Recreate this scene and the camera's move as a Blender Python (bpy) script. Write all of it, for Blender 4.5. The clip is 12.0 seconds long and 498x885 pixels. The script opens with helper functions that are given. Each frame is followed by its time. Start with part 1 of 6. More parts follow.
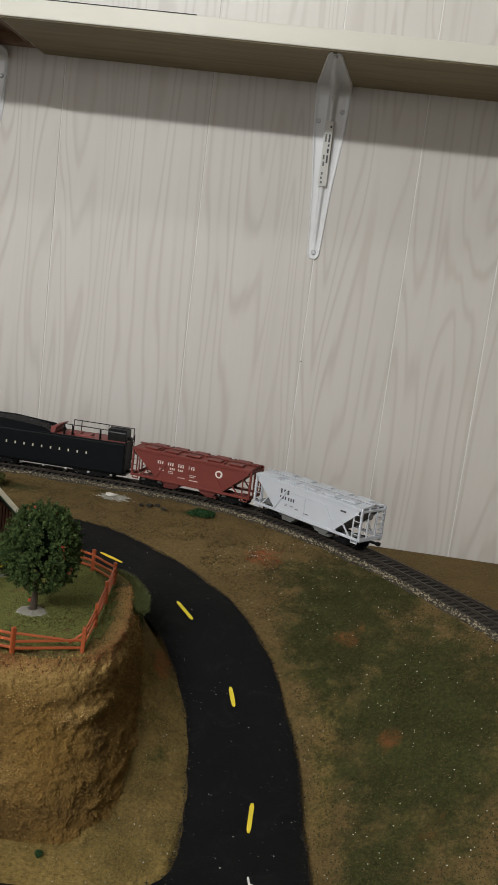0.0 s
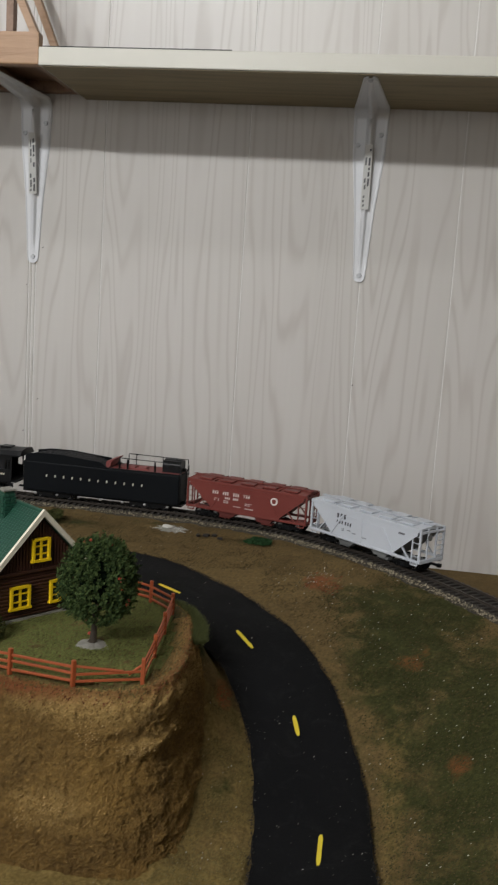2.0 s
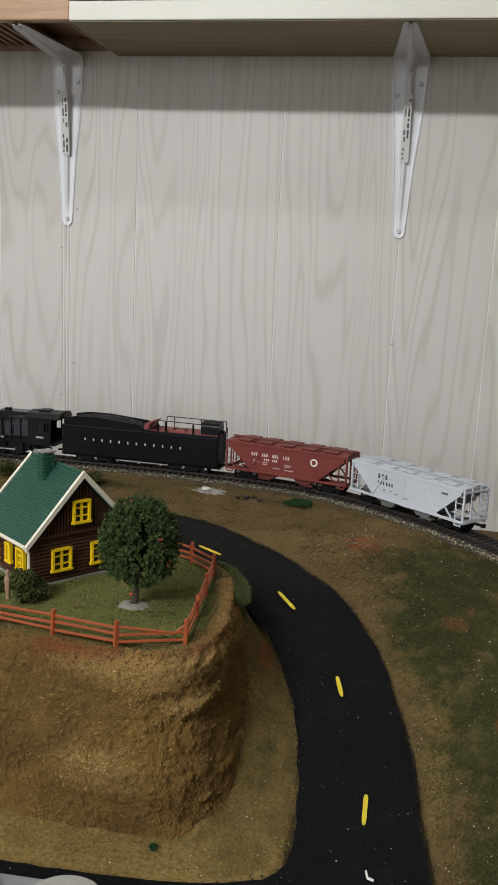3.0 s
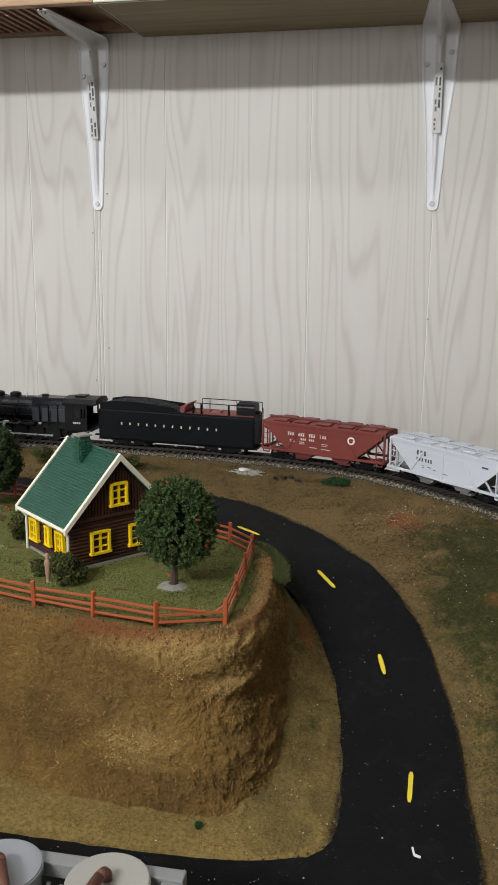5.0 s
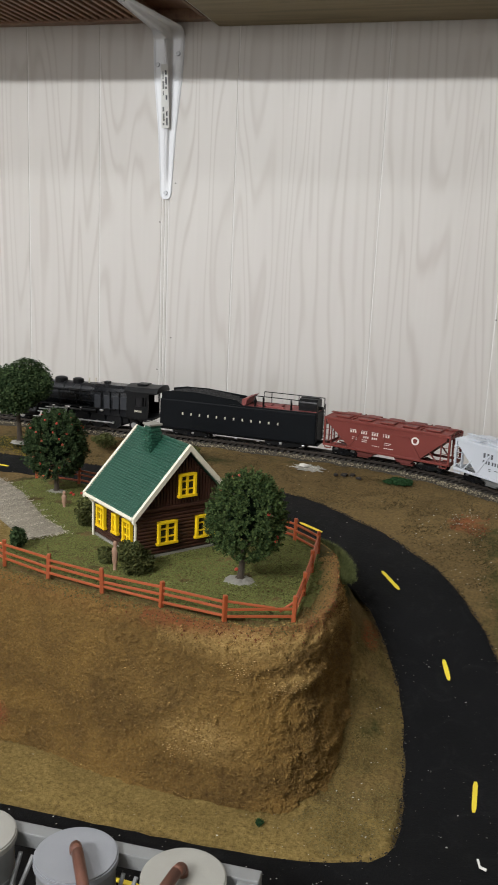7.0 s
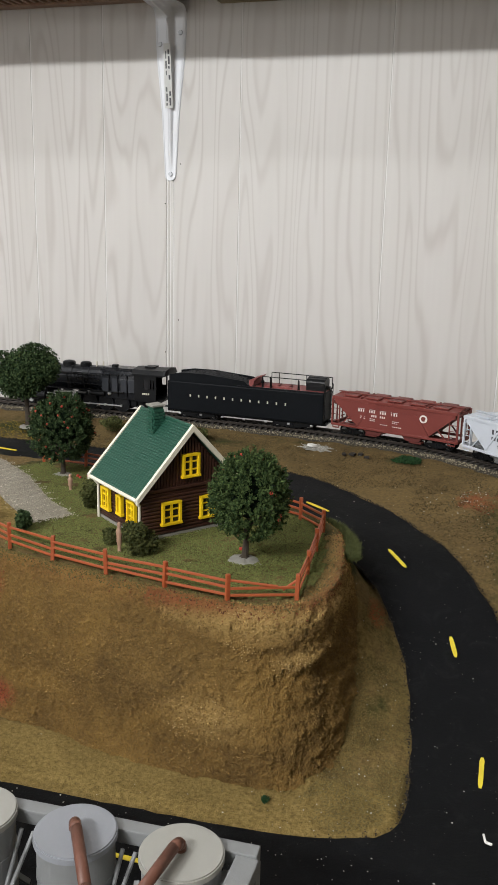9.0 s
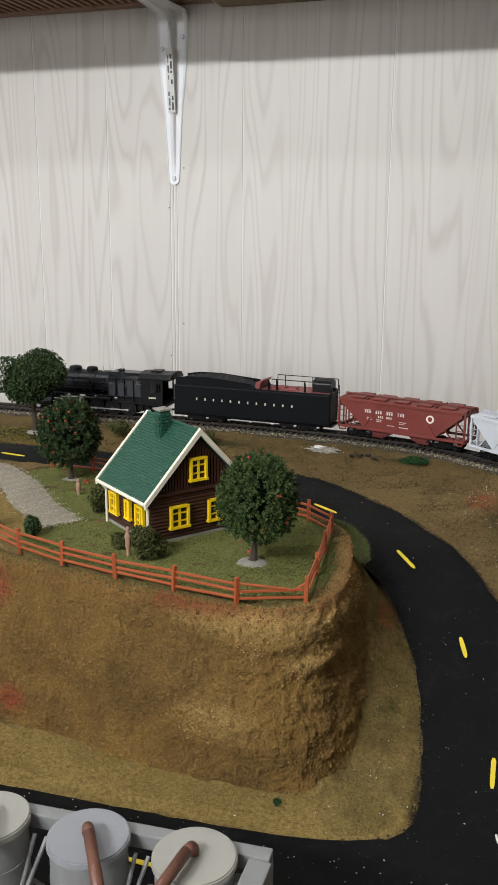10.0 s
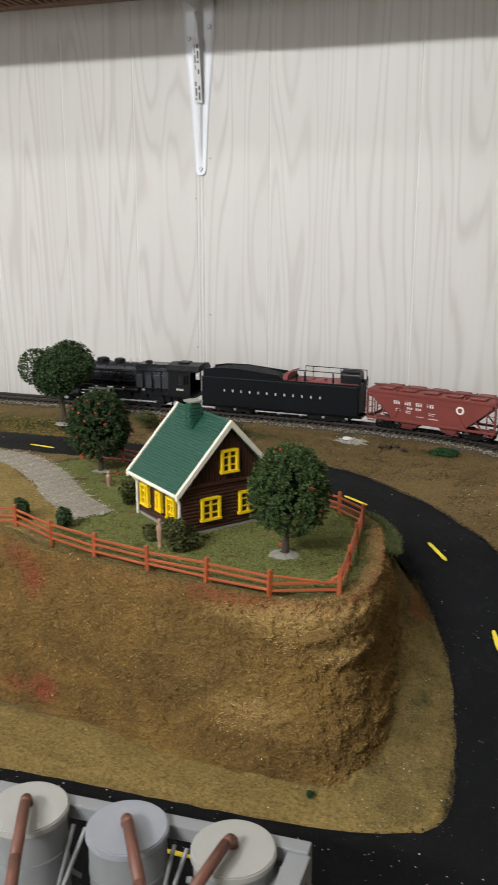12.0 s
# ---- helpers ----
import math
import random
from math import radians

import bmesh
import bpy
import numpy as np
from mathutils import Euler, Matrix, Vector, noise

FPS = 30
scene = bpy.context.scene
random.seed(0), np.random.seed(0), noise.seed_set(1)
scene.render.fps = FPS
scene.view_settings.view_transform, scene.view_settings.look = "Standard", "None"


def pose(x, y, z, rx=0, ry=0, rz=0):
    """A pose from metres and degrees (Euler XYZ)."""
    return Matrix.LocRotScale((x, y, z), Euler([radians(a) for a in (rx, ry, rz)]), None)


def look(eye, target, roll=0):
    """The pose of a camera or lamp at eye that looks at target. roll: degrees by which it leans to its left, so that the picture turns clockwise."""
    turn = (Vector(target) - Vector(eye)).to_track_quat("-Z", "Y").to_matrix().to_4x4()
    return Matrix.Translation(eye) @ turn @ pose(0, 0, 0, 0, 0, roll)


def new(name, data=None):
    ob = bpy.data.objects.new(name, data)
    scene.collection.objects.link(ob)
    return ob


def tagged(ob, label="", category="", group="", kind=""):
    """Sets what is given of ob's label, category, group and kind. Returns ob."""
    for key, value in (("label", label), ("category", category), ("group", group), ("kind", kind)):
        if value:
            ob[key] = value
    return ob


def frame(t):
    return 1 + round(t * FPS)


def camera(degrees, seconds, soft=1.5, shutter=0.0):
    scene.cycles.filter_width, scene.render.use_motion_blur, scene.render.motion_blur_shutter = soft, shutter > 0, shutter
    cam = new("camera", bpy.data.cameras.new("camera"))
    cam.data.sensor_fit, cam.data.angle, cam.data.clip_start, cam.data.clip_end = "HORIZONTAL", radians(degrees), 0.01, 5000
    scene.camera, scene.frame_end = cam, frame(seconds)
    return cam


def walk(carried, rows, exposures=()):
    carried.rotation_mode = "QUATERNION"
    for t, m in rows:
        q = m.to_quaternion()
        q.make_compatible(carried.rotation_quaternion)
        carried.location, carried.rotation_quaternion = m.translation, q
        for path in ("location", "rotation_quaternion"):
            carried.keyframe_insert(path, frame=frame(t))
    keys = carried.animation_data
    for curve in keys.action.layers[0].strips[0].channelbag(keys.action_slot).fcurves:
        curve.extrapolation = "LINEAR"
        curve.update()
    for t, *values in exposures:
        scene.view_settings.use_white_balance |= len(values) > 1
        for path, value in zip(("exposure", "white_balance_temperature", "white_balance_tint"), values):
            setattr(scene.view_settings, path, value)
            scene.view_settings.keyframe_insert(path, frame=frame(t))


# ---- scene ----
cam = camera(32.1, 12.0, shutter=0.5)

PATH = [
    (0, (0.435, -1.052, 0.335), (0.291, 0.91, -0.024), 7.0),
    (0.5, (0.437, -1.053, 0.335), (0.276, 0.912, 0.0), 6.3),
    (1, (0.438, -1.061, 0.339), (0.268, 0.915, 0.083), 5.9),
    (1.5, (0.439, -1.054, 0.334), (0.226, 0.918, 0.08), 4.5),
    (2, (0.439, -1.05, 0.332), (0.157, 0.906, 0.029), 3.7),
    (2.5, (0.435, -1.045, 0.329), (0.097, 0.893, -0.028), 3.3),
    (4.5, (0.435, -1.039, 0.324), (0.031, 0.874, -0.094), 1.3),
    (5, (0.436, -1.038, 0.323), (-0.004, 0.866, -0.105), 0.7),
    (5.5, (0.433, -1.038, 0.323), (-0.026, 0.86, -0.112), 1.1),
    (6, (0.432, -1.038, 0.323), (-0.031, 0.858, -0.111), 1.4),
    (6.5, (0.432, -1.038, 0.323), (-0.045, 0.855, -0.115), 1.7),
    (7, (0.417, -1.037, 0.322), (-0.118, 0.838, -0.123), 2.5),
    (7.5, (0.424, -1.036, 0.321), (-0.145, 0.826, -0.138), 1.8),
    (9.5, (0.425, -1.033, 0.319), (-0.145, 0.822, -0.164), 1.2),
    (10, (0.425, -1.034, 0.32), (-0.158, 0.819, -0.159), 0.5),
    (10.5, (0.43, -1.03, 0.317), (-0.151, 0.822, -0.164), -0.7),
    (11, (0.431, -1.032, 0.318), (-0.147, 0.819, -0.174), -0.7),
    (11.5, (0.427, -1.031, 0.318), (-0.143, 0.82, -0.183), 0.2),
    (12, (0.419, -1.034, 0.32), (-0.211, 0.797, -0.179), 0.1),
]
EXPOSURES = [(0, -0.18, 6800, 9), (0.5, -0.08, 6750, 9), (1.0, -0.20, 6600, 8), (1.5, -0.42, 6650, 10), (2.5, -0.2, 6600, 10), (4.5, 0.10, 6550, 10), (6, 0.18, 6550, 10), (7.5, 0.19, 6550, 10), (9.5, 0.27, 6550, 10), (12, 0.34, 6500, 10)]
walk(cam, [(t, look(eye, target, roll)) for t, eye, target, roll in PATH], EXPOSURES)

# ---------------------------------------------------------------- light
world = bpy.data.worlds.new("world")
scene.world = world
world.use_nodes = True
wbg = world.node_tree.nodes["Background"]
wbg.inputs[0].default_value = (0.9, 0.95, 1.0, 1)
wbg.inputs[1].default_value = 0.05


def point_lamp(name, place, watts, radius, colour):
    data = bpy.data.lights.new(name, "POINT")
    data.energy, data.shadow_soft_size, data.color = watts, radius, colour
    ob = new(name, data)
    ob.location = place
    return ob


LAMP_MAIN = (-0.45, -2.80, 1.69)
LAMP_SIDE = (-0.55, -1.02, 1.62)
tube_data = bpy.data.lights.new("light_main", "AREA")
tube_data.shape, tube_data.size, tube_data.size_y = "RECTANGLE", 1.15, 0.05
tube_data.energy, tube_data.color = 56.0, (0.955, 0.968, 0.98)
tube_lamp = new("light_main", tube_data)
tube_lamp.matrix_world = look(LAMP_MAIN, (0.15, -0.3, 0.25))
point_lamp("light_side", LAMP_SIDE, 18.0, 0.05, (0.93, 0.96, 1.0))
# added soft fill from the rear wall; no such source is seen
FILL_LIGHT = (-1.00, -4.222, 0.62)
fill_data = bpy.data.lights.new("light_fill", "AREA")
fill_data.shape, fill_data.size, fill_data.size_y = "RECTANGLE", 1.5, 1.1
fill_data.energy, fill_data.color = 22.0, (0.96, 0.97, 0.98)
new("light_fill", fill_data).matrix_world = look((FILL_LIGHT[0], FILL_LIGHT[1] + 0.02, FILL_LIGHT[2]), (FILL_LIGHT[0], 0, FILL_LIGHT[2]))


# ---------------------------------------------------------------- materials
def shader(name):
    m = bpy.data.materials.new(name)
    m.use_nodes = True
    nt = m.node_tree
    return m, nt, nt.nodes["Principled BSDF"]


def node(nt, kind, **values):
    n = nt.nodes.new(kind)
    for key, value in values.items():
        if key in n.inputs:
            n.inputs[key].default_value = value
    return n


def ramp(nt, stops):
    n = nt.nodes.new("ShaderNodeValToRGB")
    e = n.color_ramp.elements
    while len(e) < len(stops):
        e.new(0.5)
    for el, (p, c) in zip(e, stops):
        el.position, el.color = p, (*c, 1)
    return n


def mix(nt, fac, a, b, how="MIX"):
    n = nt.nodes.new("ShaderNodeMix")
    n.data_type, n.blend_type = "RGBA", how
    for socket, v in ((n.inputs[0], fac), (n.inputs[6], a), (n.inputs[7], b)):
        if isinstance(v, bpy.types.NodeSocket):
            nt.links.new(v, socket)
        elif isinstance(v, tuple):
            socket.default_value = (*v, 1)
        else:
            socket.default_value = v
    return n.outputs[2]


def noise_tex(nt, vec, scale, detail=4, rough=0.6, dist=0.0):
    n = node(nt, "ShaderNodeTexNoise", Scale=scale, Detail=detail, Roughness=rough, Distortion=dist)
    nt.links.new(vec, n.inputs["Vector"])
    return n.outputs["Fac"]


def math_node(nt, op, a, b=0.0, clamp=False):
    n = nt.nodes.new("ShaderNodeMath")
    n.operation, n.use_clamp = op, clamp
    for socket, v in zip(n.inputs, (a, b)):
        if isinstance(v, bpy.types.NodeSocket):
            nt.links.new(v, socket)
        else:
            socket.default_value = v
    return n.outputs[0]


def bump(nt, bsdf, height, strength, distance):
    b = node(nt, "ShaderNodeBump", Strength=strength, Distance=distance)
    nt.links.new(height, b.inputs["Height"])
    nt.links.new(b.outputs[0], bsdf.inputs["Normal"])


def coords(nt):
    return nt.nodes.new("ShaderNodeTexCoord").outputs["Object"]


def plain(name, base, rough=0.5, metal=0.0, vary=0.18, scale=120, bumps=0.15, dist=0.0004, spec=0.5):
    """A painted, plastic or metal surface with fine grain and broad wear."""
    m, nt, b = shader(name)
    v = coords(nt)
    broad, fine = noise_tex(nt, v, scale * 0.25), noise_tex(nt, v, scale * 6, 3)
    dark = tuple(c * (1 - vary) for c in base)
    light = tuple(min(1, c * (1 + vary)) for c in base)
    col = mix(nt, broad, dark, light)
    col = mix(nt, math_node(nt, "MULTIPLY", fine, 0.35), col, light)
    nt.links.new(col, b.inputs["Base Color"])
    b.inputs["Metallic"].default_value = metal
    b.inputs["Specular IOR Level"].default_value = spec
    r = math_node(nt, "MULTIPLY_ADD", broad, 0.25)
    r.node.inputs[2].default_value = rough - 0.12
    nt.links.new(r, b.inputs["Roughness"])
    bump(nt, b, fine, bumps, dist)
    return m


M = {}
M["black"] = plain("black_paint", (0.0045, 0.0048, 0.0055), 0.40, vary=0.3, spec=0.2)
M["black_green"] = plain("tender_paint", (0.0040, 0.0050, 0.0064), 0.5, vary=0.25, spec=0.10)
M["gunmetal"] = plain("grey_boiler_metal", (0.011, 0.012, 0.0145), 0.28, 0.2, vary=0.3, spec=0.4)
M["screw"] = plain("dull_screw_steel", (0.42, 0.43, 0.45), 0.4, 0.5, vary=0.25)
M["steel"] = plain("bright_steel", (0.55, 0.55, 0.56), 0.32, 0.9, vary=0.2)
M["panel_grey"] = plain("blue_grey_panel", (0.019, 0.0215, 0.027), 0.4, vary=0.2)
M["rail"] = plain("weathered_rail", (0.060, 0.050, 0.042), 0.45, 0.6, vary=0.3)
M["coal"] = plain("coal", (0.012, 0.012, 0.013), 0.6, vary=0.4, scale=400, bumps=0.8, dist=0.001)
M["deck_red"] = plain("oxide_red_deck", (0.20, 0.045, 0.04), 0.6)
M["car_red"] = plain("oxide_red_paint", (0.155, 0.026, 0.019), 0.55, vary=0.14)
# the car red again, darkened for the shade under and inside the body
M["car_red_dark"] = plain("oxide_red_shadowed_frame", (0.125, 0.023, 0.018), 0.6)
M["car_grey"] = plain("pale_grey_paint", (0.50, 0.53, 0.58), 0.5, vary=0.07)
M["white_mark"] = plain("white_lettering", (0.72, 0.70, 0.66), 0.6)
M["gold_mark"] = plain("cream_lettering", (0.55, 0.52, 0.42), 0.6)
M["dark_mark"] = plain("dark_lettering", (0.06, 0.06, 0.07), 0.6)
M["tie"] = plain("dark_sleeper", (0.022, 0.018, 0.015), 0.8, vary=0.35)
M["terracotta"] = plain("terracotta_plastic", (0.31, 0.068, 0.020), 0.5, vary=0.22)
M["brown_siding"] = plain("dark_brown_siding", (0.046, 0.0165, 0.0095), 0.5, vary=0.22)
M["green_roof"] = plain("green_roof_tile", (0.012, 0.066, 0.041), 0.5, vary=0.2)
M["cream"] = plain("cream_trim", (0.70, 0.66, 0.54), 0.5, vary=0.06)
M["yellow"] = plain("yellow_window_paint", (0.86, 0.58, 0.010), 0.42, vary=0.06)
M["yellow_line"] = plain("yellow_road_paint", (0.72, 0.56, 0.035), 0.6, vary=0.15, scale=200, bumps=0.4)
M["white_chip"] = plain("white_chip", (0.75, 0.74, 0.70), 0.7)
M["grey_plastic"] = plain("grey_plastic", (0.20, 0.205, 0.205), 0.5, vary=0.10)
M["grey_dark"] = plain("dark_grey_plastic", (0.14, 0.145, 0.145), 0.55, vary=0.15)
M["silo_top"] = plain("pale_grey_lid", (0.30, 0.295, 0.265), 0.5, vary=0.08)
M["silo_top_blue"] = plain("blue_grey_lid", (0.235, 0.245, 0.265), 0.5, vary=0.08)
M["pipe_brown"] = plain("rust_brown_pipe", (0.125, 0.048, 0.029), 0.5, vary=0.25)
M["zinc"] = plain("zinc_plated_steel", (0.60, 0.62, 0.64), 0.36, 0.72, vary=0.08, scale=60)
M["bracket_white"] = plain("pale_bracket_paint", (0.66, 0.675, 0.70), 0.33, 0.08, vary=0.05, scale=60)
M["bark"] = plain("bark", (0.055, 0.042, 0.030), 0.9, vary=0.4, scale=300, bumps=0.8, dist=0.001)
M["apple"] = plain("red_apple", (0.40, 0.040, 0.022), 0.45, vary=0.25)
M["stone_base"] = plain("stone_base", (0.26, 0.25, 0.22), 0.85, vary=0.3, scale=300, bumps=0.8, dist=0.001)
M["skin"] = plain("figurine_tan", (0.30, 0.18, 0.12), 0.6)
M["glass_dark"] = plain("dark_pane", (0.02, 0.02, 0.022), 0.15, vary=0.2)
M["room_wall"] = plain("room_wall_paint", (0.70, 0.69, 0.67), 0.8, vary=0.08, scale=8)
# invented darker tone, so less light bounces in from the right
M["side_wall"] = plain("brown_low_bounce_wall", (0.34, 0.30, 0.25), 0.8, vary=0.1, scale=8)
M["ceiling"] = plain("ceiling_paint", (0.80, 0.795, 0.78), 0.85, vary=0.05, scale=8)
M["room_floor"] = plain("room_floor_vinyl", (0.36, 0.33, 0.29), 0.5, vary=0.2, scale=10)
M["shelf_paint"] = plain("cream_shelf_paint", (0.59, 0.58, 0.515), 0.42, vary=0.05, scale=20)
M["sticker"] = plain("pale_sticker", (0.58, 0.585, 0.57), 0.5, vary=0.1)


def leafy(name, dark, light, depth=0.5):
    m, nt, b = shader(name)
    v = coords(nt)
    g = nt.nodes.new("ShaderNodeNewGeometry").outputs["Random Per Island"]
    col = mix(nt, g, dark, light)
    col = mix(nt, math_node(nt, "MULTIPLY", noise_tex(nt, v, 90, 2), depth), col, tuple(c * 0.45 for c in dark))
    nt.links.new(col, b.inputs["Base Color"])
    b.inputs["Roughness"].default_value = 0.8
    b.inputs["Specular IOR Level"].default_value = 0.15
    return m


M["leaf"] = leafy("leaf_green", (0.016, 0.040, 0.014), (0.105, 0.150, 0.046), 0.3)
M["bank_grain"] = leafy("bank_grain", (0.060, 0.043, 0.018), (0.122, 0.088, 0.036), 0.3)
M["bank_turf"] = leafy("bank_turf", (0.026, 0.032, 0.010), (0.074, 0.073, 0.025), 0.3)
# near-black green that paints the shade inside the crowns
M["crown_shade"] = plain("crown_shade", (0.006, 0.014, 0.006), 0.9, vary=0.5, scale=200, bumps=1.0, dist=0.002, spec=0.1)
M["yellow_flock"] = leafy("yellow_flock", (0.12, 0.095, 0.018), (0.30, 0.215, 0.038))
M["pale_stone"] = leafy("pale_ballast_stone", (0.165, 0.142, 0.098), (0.47, 0.405, 0.290))
M["leaf_dark"] = leafy("leaf_dark_green", (0.014, 0.034, 0.013), (0.072, 0.108, 0.040), 0.4)
M["verge"] = leafy("verge_green", (0.050, 0.064, 0.022), (0.150, 0.160, 0.060), 0.15)
M["bush"] = leafy("bush_olive", (0.036, 0.046, 0.014), (0.120, 0.125, 0.040))
M["turf"] = leafy("turf_green", (0.085, 0.098, 0.028), (0.165, 0.170, 0.052), 0.2)
M["turf_bright"] = leafy("turf_bright_green", (0.014, 0.042, 0.016), (0.034, 0.092, 0.030))
M["slope_grain"] = leafy("olive_earth_grain", (0.105, 0.080, 0.028), (0.215, 0.162, 0.058), 0.15)
M["grain"] = leafy("earth_grain", (0.160, 0.111, 0.036), (0.270, 0.190, 0.068), 0.15)
M["rim_grain"] = leafy("rim_grain", (0.095, 0.082, 0.028), (0.205, 0.165, 0.058), 0.2)
M["gold_grain"] = leafy("golden_grain", (0.30, 0.182, 0.056), (0.46, 0.288, 0.096), 0.1)
M["grit"] = leafy("white_grit", (0.45, 0.43, 0.38), (0.80, 0.78, 0.72))
M["asphalt_crumb"] = leafy("asphalt_crumb", (0.008, 0.008, 0.008), (0.060, 0.050, 0.036))
M["pale_scuff"] = leafy("pale_scuff", (0.46, 0.290, 0.105), (0.72, 0.52, 0.25), 0.05)
M["redtuft"] = leafy("rust_red_tuft", (0.13, 0.040, 0.018), (0.30, 0.095, 0.042))


def wood(name, dark, light, along, rough=0.45, scale=1.0):
    """Grained timber; along names the axis of the grain."""
    m, nt, b = shader(name)
    v = coords(nt)
    mp = nt.nodes.new("ShaderNodeMapping")
    s = [60 * scale] * 3
    s["xyz".index(along)] = 5 * scale
    mp.inputs["Scale"].default_value = s
    nt.links.new(v, mp.inputs["Vector"])
    n1, n2 = noise_tex(nt, mp.outputs[0], 1.2, 5, 0.6, 1.5), noise_tex(nt, mp.outputs[0], 7, 3, 0.7)
    r = ramp(nt, [(0.3, dark), (0.55, light), (0.75, tuple((a + c) / 2 for a, c in zip(dark, light)))])
    nt.links.new(n1, r.inputs[0])
    col = mix(nt, math_node(nt, "MULTIPLY", n2, 0.45), r.outputs[0], dark)
    nt.links.new(col, b.inputs["Base Color"])
    b.inputs["Roughness"].default_value = rough
    bump(nt, b, n2, 0.25, 0.0006)
    return m


M["oak"] = wood("oak", (0.27, 0.145, 0.072), (0.45, 0.280, 0.16), "x")
# darker oak: shade put into the colour of the rack's underside and rear
M["oak_dark"] = wood("oak_shaded", (0.165, 0.090, 0.052), (0.275, 0.165, 0.102), "y")
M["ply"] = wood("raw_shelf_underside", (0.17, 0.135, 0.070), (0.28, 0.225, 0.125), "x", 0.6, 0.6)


def panelling(name):
    """Whitewashed wood-grain wall panel: long cathedral rings and fine pores, shifted from plank to plank."""
    m, nt, b = shader(name)
    v = coords(nt)
    rnd = nt.nodes.new("ShaderNodeObjectInfo").outputs["Random"]
    off = nt.nodes.new("ShaderNodeCombineXYZ")
    nt.links.new(math_node(nt, "MULTIPLY", rnd, 3.1), off.inputs[0])
    nt.links.new(math_node(nt, "MULTIPLY", rnd, 9.7), off.inputs[2])
    add = nt.nodes.new("ShaderNodeVectorMath")
    nt.links.new(v, add.inputs[0])
    nt.links.new(off.outputs[0], add.inputs[1])
    m1 = nt.nodes.new("ShaderNodeMapping")
    m1.inputs["Scale"].default_value = (19.0, 1.0, 1.7)
    nt.links.new(add.outputs[0], m1.inputs["Vector"])
    field = noise_tex(nt, m1.outputs[0], 1.0, 1.5, 0.45, 0.35)
    rings = math_node(nt, "SINE", math_node(nt, "MULTIPLY", field, 78.0))
    rings = math_node(nt, "MULTIPLY_ADD", rings, 0.5)
    rings.node.inputs[2].default_value = 0.5
    rings = math_node(nt, "POWER", rings, 4.5)
    m2 = nt.nodes.new("ShaderNodeMapping")
    m2.inputs["Scale"].default_value = (150, 1, 4)
    nt.links.new(add.outputs[0], m2.inputs["Vector"])
    pores = noise_tex(nt, m2.outputs[0], 1.0, 3, 0.6)
    m3 = nt.nodes.new("ShaderNodeMapping")
    m3.inputs["Scale"].default_value = (26, 1, 1.6)
    nt.links.new(add.outputs[0], m3.inputs["Vector"])
    streak = noise_tex(nt, m3.outputs[0], 1.0, 3, 0.6)
    base = mix(nt, streak, (0.525, 0.507, 0.478), (0.605, 0.590, 0.564))
    patch = noise_tex(nt, v, 2.2, 2)
    line = math_node(nt, "MULTIPLY", rings, math_node(nt, "MULTIPLY", streak, 0.82), True)
    col = mix(nt, line, base, (0.385, 0.352, 0.322))
    col = mix(nt, math_node(nt, "MULTIPLY", pores, 0.22), col, (0.42, 0.395, 0.37))
    col = mix(nt, math_node(nt, "MULTIPLY", patch, 0.10), col, (0.56, 0.51, 0.49))
    nt.links.new(col, b.inputs["Base Color"])
    b.inputs["Roughness"].default_value = 0.36
    b.inputs["Specular IOR Level"].default_value = 0.4
    bump(nt, b, pores, 0.12, 0.0004)
    return m


M["panel"] = panelling("whitewashed_panelling")
M["groove_white"] = plain("pale_groove", (0.66, 0.65, 0.63), 0.5, vary=0.05, scale=30)


